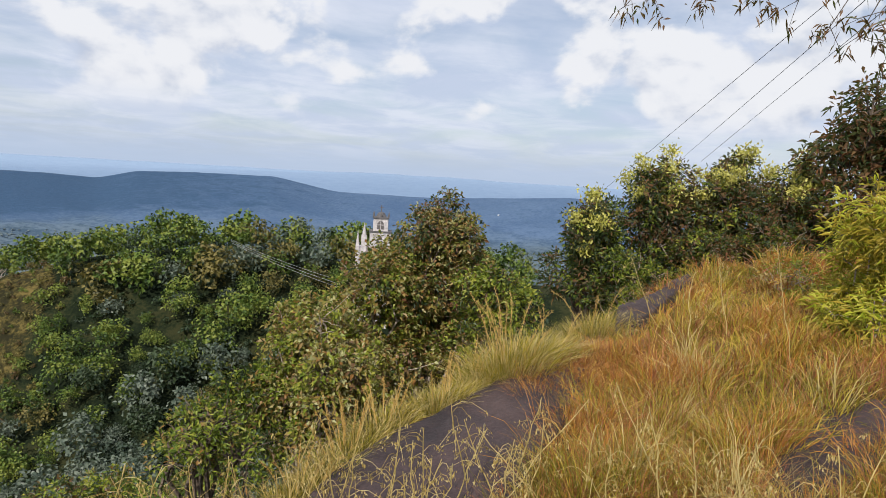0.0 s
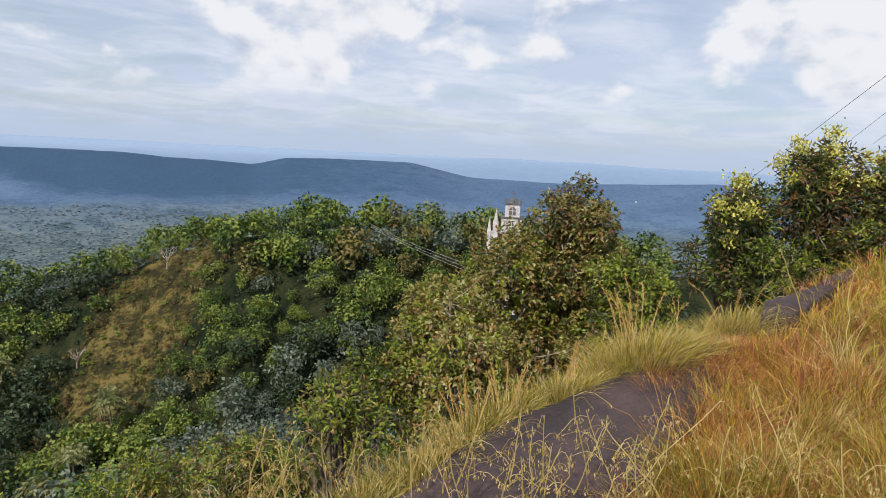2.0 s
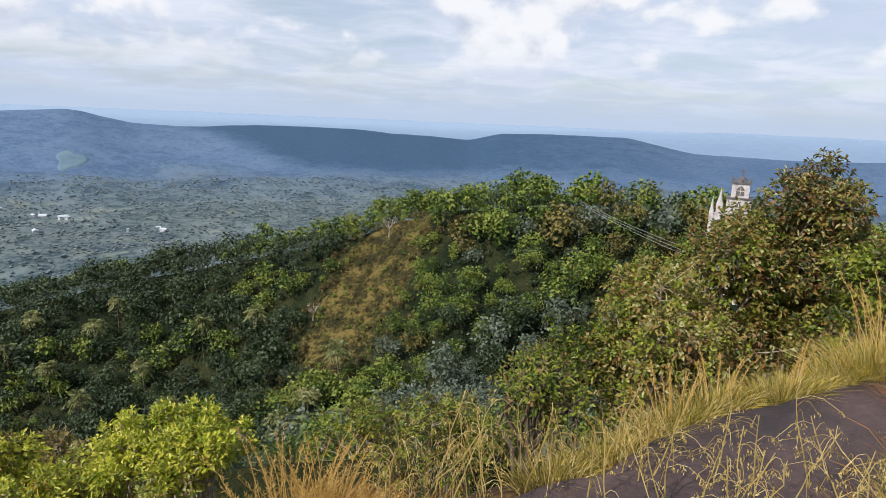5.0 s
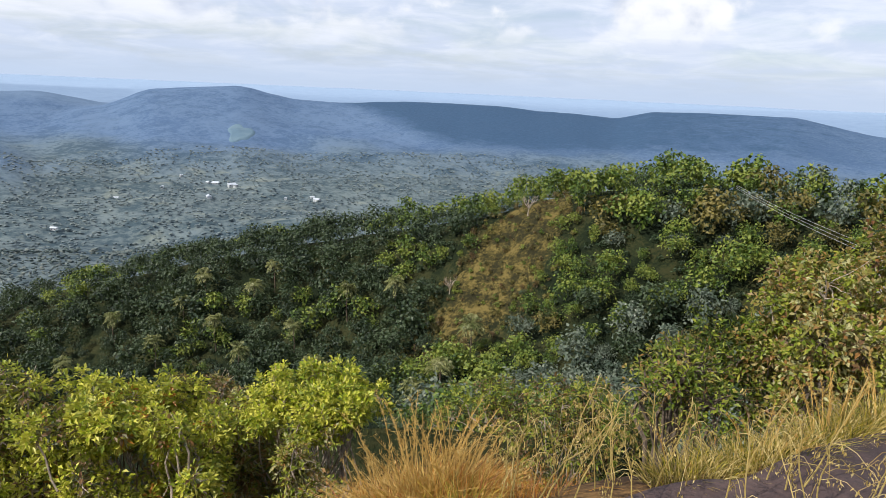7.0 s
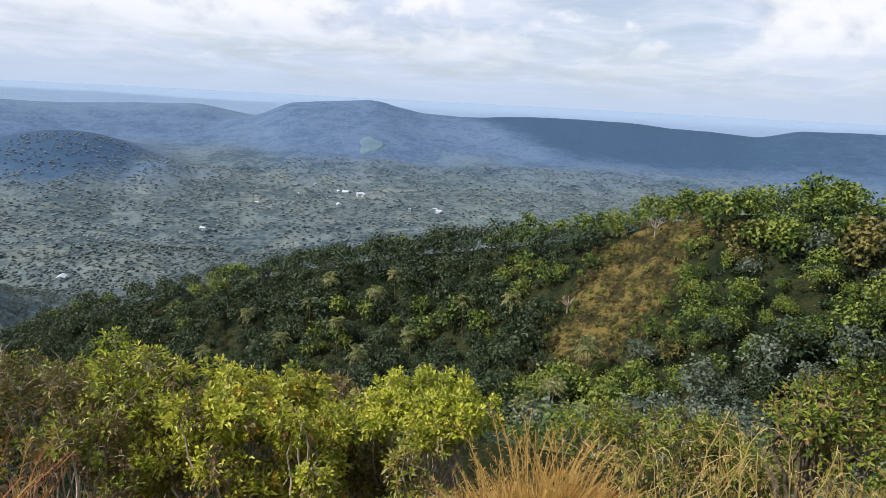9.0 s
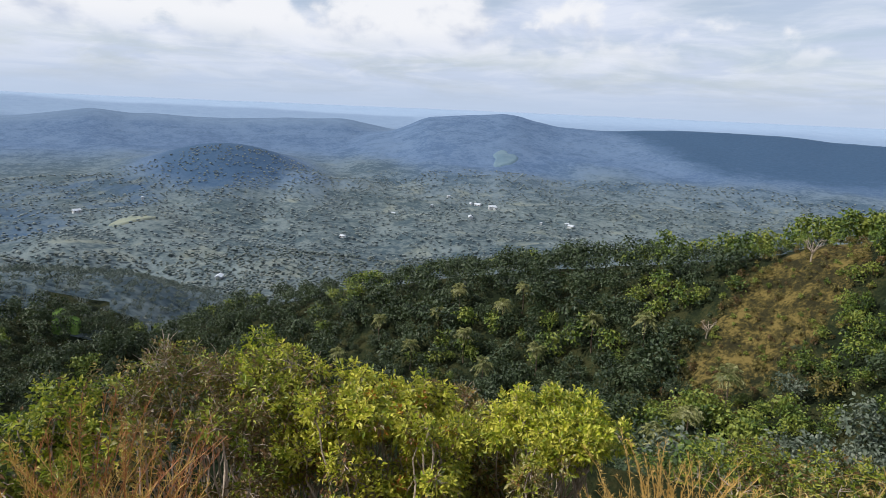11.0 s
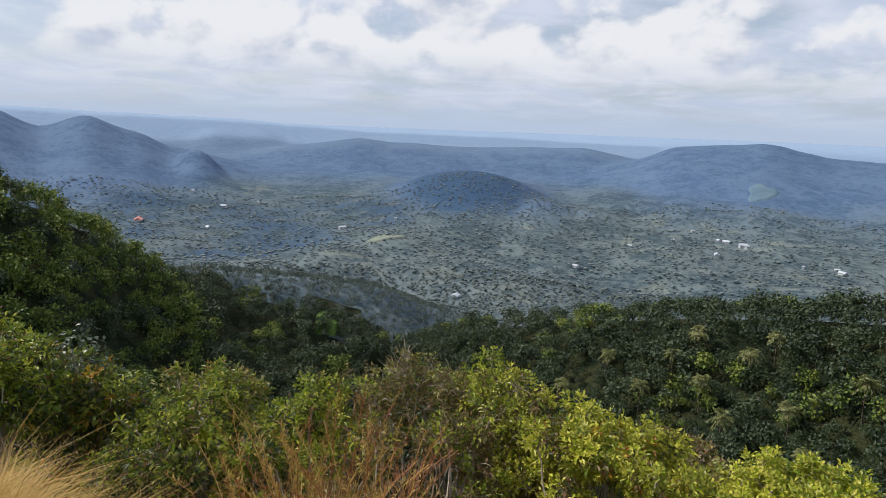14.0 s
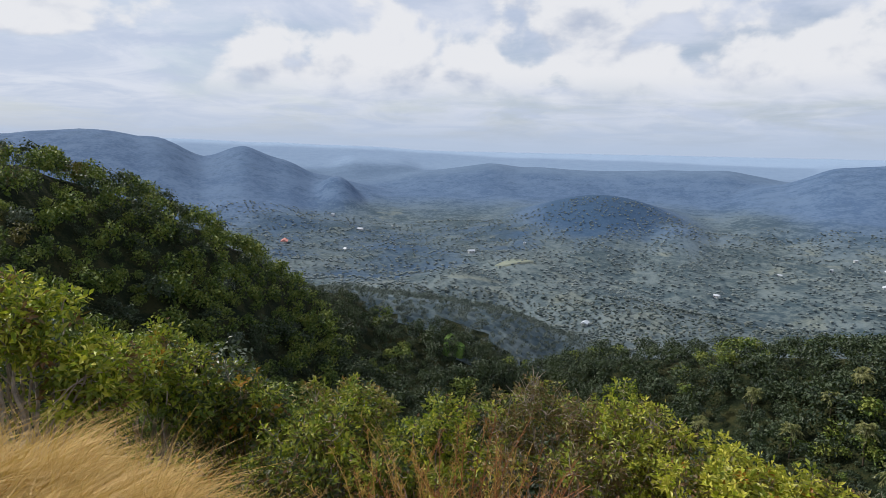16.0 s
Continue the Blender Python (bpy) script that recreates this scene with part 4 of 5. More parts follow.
    # bright bushes over the left brink
    rows = [
        # az, r, top, low, half, k, lobe, leaves, leaf, main, extra, seed, bare, label
        (55.6, 7.2, -25.9, -28.5, 4.9, 20, 0.30, 5600, 0.085, LIME_LEAF, [(FRESH_LEAF, 0.45, "green_foliage")], 51, 20, "bright green feathery bush over the brink"),
        (65.5, 8.4, -25.0, -31, 3.0, 10, 0.30, 3000, 0.08, DRY_LEAF, [(TEAK_LEAF, 1.0, "olive_foliage")], 53, 40, "thin olive bush with grey twigs"),
        (62.0, 7.6, -27.2, -34, 3.0, 11, 0.32, 3600, 0.085, RUSSET_LEAF, [(TEAK_LEAF, 1.2, "olive_foliage"), (FRESH_LEAF, 0.5, "green_foliage")], 55, 15, "bronze-leaved bush on the steep slope"),
        (72.0, 7.0, -24.2, -31, 6.0, 26, 0.34, 8200, 0.09, LIME_LEAF, [(DRY_LEAF, 0.16, "dry_foliage"), (FRESH_LEAF, 0.8, "green_foliage"), (YELLOW_LEAF, 0.06, "yellow_foliage")], 57, 15, "yellow-green leafy bush over the brink"),
        (81.0, 7.4, -21.5, -32, 4.2, 14, 0.34, 4200, 0.085, FRESH_LEAF, [(DRY_LEAF, 0.8, "dry_foliage"), (LIME_LEAF, 0.5, "lime_foliage"), (RUSSET_LEAF, 0.2, "russet_foliage")], 59, 25, "green bush mixed with dry brown leaves"),
        (90.0, 8.2, -20.2, -33, 5.6, 20, 0.40, 5200, 0.07, DRY_LEAF, [(TEAK_LEAF, 0.35, "olive_foliage"), (FRESH_LEAF, 0.2, "green_foliage")], 61, 190, "tangled half-bare bush with dry vines and grey twigs"),
        (84.0, 10.5, -19.9, -26, 2.6, 9, 0.40, 2200, 0.09, FRESH_LEAF, [(LIME_LEAF, 0.5, "lime_foliage")], 62, 5, "bright green treetop behind the dry bush"),
        (100.0, 7.6, -22.2, -33, 4.6, 16, 0.36, 5200, 0.085, FRESH_LEAF, [(LIME_LEAF, 0.5, "lime_foliage"), (MANGO_LEAF, 0.4, "dark_foliage")], 63, 15, "leafy green bush with light tips"),
        (110.0, 7.2, -21.8, -33, 5.0, 16, 0.36, 5400, 0.085, FRESH_LEAF, [(MANGO_LEAF, 0.8, "dark_foliage"), (LIME_LEAF, 0.3, "lime_foliage")], 65, 15, "dense green bush beside the straw grass"),
        (119.0, 8.5, -18.2, -30, 4.6, 15, 0.42, 5000, 0.1, MANGO_LEAF, [(FRESH_LEAF, 0.7, "green_foliage"), (YELLOW_LEAF, 0.10, "yellow_foliage")], 67, 25, "shady bush hung with creepers"),
        (126.5, 8.0, -14.2, -27, 4.4, 16, 0.42, 5200, 0.1, FRESH_LEAF, [(MANGO_LEAF, 0.5, "dark_foliage"), (YELLOW_LEAF, 0.12, "yellow_foliage"), (LIME_LEAF, 0.3, "lime_foliage")], 69, 25, "creeper-covered bush with yellowing leaves"),
        (134.5, 7.0, -8.5, -25, 4.5, 16, 0.42, 5200, 0.1, LIME_LEAF, [(FRESH_LEAF, 0.9, "green_foliage"), (RUSSET_LEAF, 0.2, "russet_foliage")], 71, 15, "tall sunlit bush with lime leaves"),
        (108.5, 11.0, -20.9, -27, 3.5, 9, 0.5, 2600, 0.13, TEAK_LEAF, [(FRESH_LEAF, 0.5, "green_foliage")], 73, 5, "olive treetop lower on the slope"),
        (55.5, 6.0, -29.5, -38, 2.6, 8, 0.24, 2000, 0.075, TEAK_LEAF, [(FRESH_LEAF, 1.0, "green_foliage"), (DRY_LEAF, 0.4, "dry_foliage")], 151, 25, "low bush of olive and green leaves on the brink"),
        (67.5, 6.0, -27.5, -38, 2.8, 8, 0.24, 2200, 0.075, FRESH_LEAF, [(LIME_LEAF, 1.0, "lime_foliage"), (RUSSET_LEAF, 0.3, "russet_foliage"), (YELLOW_LEAF, 0.1, "yellow_foliage")], 153, 25, "low green bush with russet tips on the brink"),
        (78.0, 6.0, -26.0, -38, 2.8, 8, 0.26, 2200, 0.08, RUSSET_LEAF, [(LIME_LEAF, 1.6, "lime_foliage"), (DRY_LEAF, 0.5, "dry_foliage")], 155, 30, "low bush of russet and lime leaves on the brink"),
        (86.5, 6.2, -24.8, -38, 2.8, 8, 0.26, 2200, 0.08, DRY_LEAF, [(FRESH_LEAF, 0.6, "green_foliage")], 157, 60, "low dry bush with bare grey twigs"),
        (95.5, 6.0, -25.2, -38, 2.8, 8, 0.26, 2200, 0.08, DRY_LEAF, [(TEAK_LEAF, 0.8, "olive_foliage"), (LIME_LEAF, 0.3, "lime_foliage")], 159, 60, "low brown bush with olive leaves and bare twigs"),
        (105.0, 5.8, -25.5, -38, 2.8, 8, 0.26, 2200, 0.085, FRESH_LEAF, [(MANGO_LEAF, 0.6, "dark_foliage"), (YELLOW_LEAF, 0.1, "yellow_foliage")], 161, 15, "low dark and light green bush on the brink"),
        (115.0, 6.0, -23.5, -34, 2.8, 8, 0.26, 2200, 0.085, FRESH_LEAF, [(MANGO_LEAF, 1.0, "dark_foliage")], 163, 15, "low shaded bush beside the straw grass"),
        (-16.0, 12.4, -4.6, -10, 2.2, 9, 0.36, 3000, 0.09, FRESH_LEAF, [(MANGO_LEAF, 0.8, "dark_foliage")], 165, 5, "bright green bush under the mango trees"),
        (-21.5, 13.0, -2.6, -9, 2.6, 10, 0.4, 3600, 0.1, MANGO_LEAF, [(FRESH_LEAF, 0.5, "green_foliage"), (RUSSET_LEAF, 0.3, "russet_foliage")], 167, 5, "dark green bush under the mango trees"),
        (-27.0, 13.4, -1.6, -8, 2.8, 10, 0.42, 3600, 0.1, MANGO_LEAF, [(FRESH_LEAF, 0.4, "green_foliage"), (RUSSET_LEAF, 0.5, "russet_foliage")], 169, 5, "dark russet-tipped bush under the mango trees"),
        (30.0, 12.0, -24.5, -33, 5.0, 14, 0.5, 4600, 0.1, MANGO_LEAF, [(FRESH_LEAF, 0.9, "green_foliage"), (TEAK_LEAF, 0.4, "olive_foliage")], 75, 15, "dark green thicket below the rock"),
        (38.0, 16.0, -25.0, -33, 4.0, 12, 0.6, 3600, 0.12, FRESH_LEAF, [(MANGO_LEAF, 0.9, "dark_foliage")], 77, 5, "green thicket down the slope"),
    ]
    for az, r, top, low, half, k, q, n, leaf, mat, extra, sd, bare, label in rows:
        foot, lb = by_view(az, r, top, low, half * 1.65, 1.2, int(k * 2.1), q * 0.72, sd)
        plant("bush", label, "bush", foot, lb, mat, int(n * 1.9), leaf * 0.88, leaf * 0.43, PALE_BARK, 3, 0.25, sd + 1, 8, 0.03, extra, "bushes over the brink", bare)


build_plants()


def build_overhang():
    """A tree beside the path whose long twigs hang into the view."""
    global rng
    rng = np.random.default_rng(47)
    foot = place(-78, 5.0)
    root = new("overhanging_tree")
    root.location = foot
    tagged(root, "tree with thin dark drooping leaves against the sky", "tree")
    off = np.array(foot)
    fork = np.array(at_el(-60, 32, 5.4)) - off
    ends = [np.array(at_el(a, e, 5.6)) - off for a, e in ((-14.2, 14.6), (-16.2, 15.8), (-20.5, 15.4), (-24.4, 15.6), (-27.2, 14.6), (-29.5, 12.6), (-31.4, 11.8), (-32.6, 13.4), (-33.6, 11.2), (-35.5, 13.0), (-25.5, 17.0), (-38, 15))]
    part("trunk", mesh_of("trunk", *tube_arrays([bent((0, 0, -0.4), fork, 0.05, 0.1, 8)], [(0.11, 0.05)], 8), BARK), root)
    paths, radii, pos, out = [], [], [], []
    for e in ends:
        p = bent(fork, e, 0.16, 0.10, 12)
        paths.append(p)
        radii.append((0.022, 0.003))
        for q in p[7:]:
            for _ in range(5):
                t = q + rng.normal(0, 0.10, 3) + np.array([0, 0, -0.03])
                paths.append(bent(q, t, 0, 0.1, 3))
                radii.append((0.003, 0.0015))
                pos.append(np.repeat(t[None], 7, 0) + rng.normal(0, 0.03, (7, 3)))
                out.append(unit(rng.normal(0, 0.7, (7, 3)) + np.array([0, 0, -0.5])))
    part("branchwork", mesh_of("branchwork", *tube_arrays(paths, radii, 5), BARK), root)
    pos, out = np.concatenate(pos), np.concatenate(out)
    part("foliage", mesh_of("foliage", *leaf_arrays(pos, out, np.full(len(pos), 0.095), np.full(len(pos), 0.018), 0.35, 0.4, 0.5), MANGO_LEAF), root)


build_overhang()


# ---- rock and grass ----


ROCK_IN = [(-19, -0.7), (-12, -1.95), (-6, -2.6), (2, -2.5), (14, -1.7), (30, -0.9), (50, -0.3), (85, -0.1)]


def build_rock():
    def slab(name, azs, s0, s1, lift, label):
        a = np.radians(np.linspace(*azs, 130))
        s = np.linspace(0, 1, 46)
        A, S = np.meshgrid(a, s, indexing="ij")
        B = brink(np.degrees(A))
        R = B + s0(np.degrees(A)) + (s1(np.degrees(A)) - s0(np.degrees(A))) * S
        X, Y = -R * np.sin(A), R * np.cos(A)
        U = (A - a[0]) / (a[-1] - a[0])
        rim = np.minimum(np.minimum(S, 1 - S) * 9, np.minimum(U, 1 - U) * 14)
        Z = height(X, Y) - 0.12 + lift * np.clip(rim, 0, 1) ** 0.6 + 0.025 * fbm(X, Y, 1.1, 4, 41)
        n, m = A.shape
        i, j = np.meshgrid(np.arange(n - 1), np.arange(m - 1), indexing="ij")
        f = np.stack([i * m + j, i * m + j + 1, (i + 1) * m + j + 1, (i + 1) * m + j], -1).reshape(-1, 4)
        ob = new(name, mesh_of(name, np.stack([X, Y, Z], -1).reshape(-1, 3), f, ROCK, True))
        tagged(ob, label, "rock")
    wob = lambda p, q, k=1: (lambda az: p + q * np.sin(az * 0.31 * k) + 0.5 * q * np.sin(az * 0.83 * k + 1))
    slab("rock_slab", (85, -19), curve(ROCK_IN), curve([(-19, 0.4), (-8, 0.36), (5, 0.44), (15, 0.3), (30, 0.08), (85, 0.05)]), 0.17, "dark purplish bare rock slab sloping to the brink")
    slab("rock_slab", (-27, -46), wob(-8.8, 0.12, 2), wob(-7.1, 0.22, 3), 0.15, "dark bare rock patch among dry grass")
    slab("rock_slab", (-15.5, -22), wob(-0.9, 0.15), wob(0.5, 0.1), 0.26, "small dark rock outcrop in the grass")


build_rock()


def blade_arrays(pos, lean, length, width, bend=0.5):
    """Curved blades of three triangles, from pos along lean."""
    n = len(pos)
    d = unit(lean)
    side = unit(np.cross(d, np.array([0, 0, 1.0])) + rng.normal(0, 0.4, (n, 3)))
    ln, wd = np.asarray(length)[:, None], np.asarray(width)[:, None]
    flat = d * np.array([1, 1, 0.0])
    m = pos + d * ln * 0.55
    t = pos + d * ln * 0.95 + flat * ln * bend * 0.5 - np.array([0, 0, 1.0]) * ln * bend * 0.22
    v = np.stack([pos - side * wd / 2, pos + side * wd / 2, m - side * wd * 0.4, m + side * wd * 0.4, t], 1).reshape(-1, 3)
    i = np.arange(n)[:, None] * 5
    return v, np.concatenate([i + [0, 1, 3], i + [0, 3, 2], i + [2, 3, 4]])


def tussock(name, label, at, rad, tall, n, mats, seed, plumes=0, group="tussocks on the rock's edge", spread=0.75, lean_to=(0, 0, 0)):
    global rng
    rng = np.random.default_rng(seed)
    root = new(name)
    root.location = at
    tagged(root, label, "grass tussock", group)
    for j, (mat, nm) in enumerate(mats):
        k = int(n * 1.35) // len(mats)
        a, q = rng.uniform(0, 6.28, k), np.sqrt(rng.uniform(0, 1, k)) * rad
        x, y = q * np.cos(a), q * np.sin(a)
        z = height(x + at.x, y + at.y) - at.z
        pos = np.stack([x, y, z - 0.03], 1)
        lean = np.stack([x / rad * spread, y / rad * spread, np.full(k, 1.0)], 1) + rng.normal(0, 0.22, (k, 3)) + np.array(lean_to)
        part(nm, mesh_of(nm, *blade_arrays(pos, lean, tall * rng.uniform(0.55, 1.1, k), np.full(k, 0.0048) * rng.uniform(0.6, 1.3, k), 0.55), mat), root)
    if plumes:
        for _ in range(plumes):
            a, q = rng.uniform(0, 6.28), rad * 0.5 * rng.uniform(0, 1)
            b = np.array([q * math.cos(a), q * math.sin(a), 0])
            d = unit(np.array([math.cos(a) * 0.35, math.sin(a) * 0.35, 1]) + rng.normal(0, 0.12, 3) + np.array(lean_to) * 0.6)
            ln = tall * rng.uniform(1.0, 1.55)
            p = bent(b, b + d * ln, 0, 0.06, 6)
            p[-1] += np.array([d[0], d[1], -0.1]) * ln * 0.15
            s = rng.uniform(0.5, 1.0, 80)
            h = np.stack([np.interp(s, np.linspace(0, 1, 6), p[:, c]) for c in range(3)], 1)
            v0, f0 = tube_arrays([p], [(0.0035, 0.0015)], 3)
            v1, f1 = leaf_arrays(h, unit(rng.normal(0, 0.5, h.shape) + np.array([0, 0, 0.9])), np.full(80, tall * 0.075), np.full(80, 0.0028), 0.22, 0.0, 0.3)
            part("plume", mesh_of("plume", np.concatenate([v0, v1]), np.concatenate([f0, f1 + len(v0)]), mats[-1][0] if mats[-1][0] is RED_GRASS and _ % 2 else STRAW), root)
    return root


def build_tussocks():
    P, G = (PALE_GRASS, "pale_blade_tuft"), (GREEN_GRASS, "green_blade_tuft")
    S, O = (STRAW, "straw_blade_tuft"), (GOLD_GRASS, "golden_blade_tuft")
    pale = "pale green-yellow grass tussock on the rock's edge"
    for i, (az, off, rad, tall, n, pl) in enumerate([(12.5, 0.48, 0.28, 0.26, 900, 8), (8.0, 0.5, 0.24, 0.27, 800, 16), (4.8, 0.5, 0.2, 0.3, 600, 10), (-0.2, 0.46, 0.22, 0.30, 800, 6),
                                                      (-3.2, 0.46, 0.22, 0.30, 750, 4), (-6.8, 0.3, 0.36, 0.48, 1500, 14), (-10.5, 0.2, 0.24, 0.32, 800, 4), (-13.8, 0.1, 0.28, 0.36, 900, 4),
                                                      (18.0, 0.3, 0.2, 0.22, 500, 2)]):
        tussock("grass_tussock", pale, place(az, float(brink(az)) + off), rad, tall, n, [P, G], 200 + i, pl)
    straw = "tall dry straw-coloured grass clump"
    for i, (az, r, rad, tall, n, pl) in enumerate([(43.5, 3.1, 0.34, 0.46, 1700, 50), (47.8, 3.2, 0.25, 0.40, 900, 22), (40.0, 3.1, 0.24, 0.38, 800, 22), (54, 3.0, 0.2, 0.3, 500, 8)]):
        tussock("grass_clump", straw, place(az, r), rad, tall, n, [S, O], 230 + i, pl, "dry grass clumps")
    rust = "rust-coloured dry grass clump with feathery heads"
    for i, (az, r, rad, tall, n, pl) in enumerate([(101, 2.6, 0.22, 0.66, 700, 34), (95.8, 2.6, 0.2, 0.58, 500, 26), (106.5, 2.7, 0.18, 0.52, 400, 12)]):
        tussock("grass_clump", rust, place(az, r), rad, tall, n, [S, (RED_GRASS, "rust_blade_tuft")], 240 + i, pl, "dry grass clumps", 0.75, (0.0, 0.15, 0))
    red = "low reddish dry grass patch by the rock"
    for i, (az, r, rad, tall, n) in enumerate([(-11.8, 4.9, 0.35, 0.20, 2200), (-14.5, 5.4, 0.35, 0.2, 1600), (-9.8, 4.5, 0.22, 0.16, 900)]):
        tussock("grass_patch", red, place(az, r), rad, tall, n, [(RED_GRASS, "red_blade_tuft"), O], 250 + i, 0, "reddish grass patches")


build_tussocks()


def build_sward():
    """Loose grass over the summit, in three colours, and a straw slope."""
    global rng
    rng = np.random.default_rng(300)

    def field(n, az0, az1, r0, r1, keep, mat, tall, name, label, lean_to=(0, 0, 0), wide=0.0046, tufts=70):
        a = rng.uniform(az0, az1, n)
        r = np.sqrt(rng.uniform(r0 * r0, r1 * r1, n)) if r1 < 5 else r0 * (r1 / r0) ** rng.uniform(0, 1, n)
        x, y = -r * np.sin(np.radians(a)), r * np.cos(np.radians(a))
        ok = keep(a, r, x, y)
        x, y, r = x[ok], y[ok], r[ok]
        # most blades stand in tufts and lean out of them
        k = len(x)
        lean = np.array([0, 0, 1.0]) + rng.normal(0, 0.30, (k, 3)) + np.array(lean_to)
        if tufts:
            heads = max(1, k // tufts)
            own = rng.integers(0, heads, k)
            wide_of = rng.uniform(0.04, 0.11, heads)[own] * np.clip(r[own] / 4, 0.7, 1.6)
            loose = rng.uniform(0, 1, k) < 0.22
            off = rng.normal(0, 1, (k, 2)) * wide_of[:, None]
            tx, ty = x[own] + off[:, 0], y[own] + off[:, 1]
            x, y = np.where(loose, x, tx), np.where(loose, y, ty)
            r = np.hypot(x, y)
            out = np.where(loose[:, None], 0, off / wide_of[:, None])
            lean[:, :2] += out * 0.34
            vigour = np.where(loose, 0.8, rng.uniform(0.65, 1.35, heads)[own])
        else:
            vigour = 1.0
        pos = np.stack([x, y, height(x, y) - 0.02], 1)
        lean[:, 0] += 0.3 * fbm(x, y, 0.9, 2, 58)
        lean[:, 1] += 0.3 * fbm(x, y, 0.9, 2, 59)
        tl = vigour * tall * rng.uniform(0.45, 1.15, k) * (0.75 + 0.5 * np.clip(fbm(x, y, 0.8, 3, 55) * 1.5 + 0.5, -0.6, 1.4))
        tagged(new(name, mesh_of(name, *blade_arrays(pos, lean, tl, wide * np.clip(r / 4, 0.7, 2.2) * rng.uniform(0.6, 1.3, k), 0.6), mat)), label, "grass", kind="stuff")

    def right(a, r, x, y):
        b = brink(a)
        rock = (a > -19) & (a < 80) & (r > b + curve(ROCK_IN)(a) + 0.15 + 0.2 * fbm(x, y, 0.8, 3, 56))
        patch = (a < -28.5) & (np.abs(r - (b - 7.9) + 0.3 * fbm(x, y, 0.9, 3, 60)) < 0.62)
        return (r < b + 0.3) & ~rock & ~patch

    def tone(lo, hi):
        return lambda a, r, x, y: right(a, r, x, y) & (fbm(x, y, 1.6, 3, 57) + rng.normal(0, 0.22, len(x)) > lo) & (fbm(x, y, 1.6, 3, 57) < hi)

    field(190000, -48, 40, 1.5, 13, tone(0.0, 9), GOLD_GRASS, 0.30, "grass", "golden dry grass on the hilltop")
    field(140000, -48, 40, 1.5, 13, tone(-9, 0.42), GREEN_GRASS, 0.28, "grass", "yellow-green grass on the hilltop")
    field(7000, -48, 40, 1.5, 13, right, PALE_GRASS, 0.42, "grass", "pale thin grass stems on the hilltop")
    field(44000, -48, -4, 2.0, 11, right, RED_GRASS, 0.24, "grass", "rust-red dry grass on the hilltop")
    field(46000, 112, 150, 1.8, 7.5, lambda a, r, x, y: r < 5.0 - np.clip(130 - a, 0, 20) * 0.26, STRAW, 0.40, "straw_grass", "combed pale straw grass on the slope", (-0.35, 0.55, -0.3), 0.0046, 110)
    on_lip = lambda a, r, x, y: (r > brink(a) - 0.1 + np.clip(35 - a, 0, 30) * 0.03) & (r < brink(a) + 1.5)
    field(20000, 38, 118, 1.4, 4.4, on_lip, GREEN_GRASS, 0.22, "grass", "low green grass along the brink")
    field(15000, 30, 118, 1.4, 4.4, on_lip, GOLD_GRASS, 0.24, "grass", "dry golden grass along the brink")


build_sward()


def build_stalks():
    """Tall seeding stalks in front of the rock."""
    global rng
    g = np.random.default_rng(400)
    for i in range(64):
        az = [5.0, 7.0, 0.5, -4.0, -8.0, 12.0, 15.5, -22, -25, -19.5, -30, 26, 28, 31, 24, 34][i] if i < 16 else g.uniform(-36, 36)
        rng = np.random.default_rng(410 + i)
        r = g.uniform(2.3, 3.1) if i < 7 or i > 10 else g.uniform(5.0, 6.5)
        at = place(az, r)
        ln = g.uniform(0.35, 0.62) if r < 4 else g.uniform(0.7, 0.95)
        root = new("grass_stalk")
        root.location = at
        tagged(root, "tall pale seeding grass stalk above the rock", "grass stalk", "seeding stalks")
        d = np.array([g.normal(0, 0.3), g.normal(0, 0.2), 1.0])
        p = bent((0, 0, -0.03), d * ln, 0, 0.12, 8)
        paths, radii, ears = [p], [(0.004, 0.0018)], []
        for k in range(9):
            s = 0.45 + 0.06 * k
            b = np.array([np.interp(s, np.linspace(0, 1, 8), p[:, c]) for c in range(3)])
            e = b + np.array([g.normal(0, 0.045), g.normal(0, 0.045), 0.03])
            e2 = e + np.array([(e - b)[0] * 0.8, (e - b)[1] * 0.8, -0.045])
            paths.append(np.array([b, (b + e) / 2 + [0, 0, 0.015], e, e2]))
            radii.append((0.0016, 0.001))
            ears.append(e2 + g.normal(0, 0.008, (9, 3)))
        part("stem", mesh_of("stem", *tube_arrays(paths, radii, 4), PALE_GRASS), root)
        h = np.concatenate(ears)
        part("seed_head", mesh_of("seed_head", *leaf_arrays(h, np.tile([0, 0, -1.0], (len(h), 1)), np.full(len(h), 0.017), np.full(len(h), 0.006), 0.5, 0.2, 0.3), PALE_GRASS), root)["kind"] = "stuff"


build_stalks()

# ---- church, palms, wires, houses ----


def box_bm(bm, x0, x1, y0, y1, z0, z1):
    m = Matrix.Translation(((x0 + x1) / 2, (y0 + y1) / 2, (z0 + z1) / 2)) @ Matrix.Diagonal((x1 - x0, y1 - y0, z1 - z0, 1))
    bmesh.ops.create_cube(bm, size=1, matrix=m)


def cone_bm(bm, x, y, z0, z1, r0, r1, seg=8):
    bmesh.ops.create_cone(bm, cap_ends=True, segments=seg, radius1=r0, radius2=r1, depth=z1 - z0,
                          matrix=Matrix.Translation((x, y, (z0 + z1) / 2)) @ Matrix.Rotation(math.pi / seg, 4, "Z"))


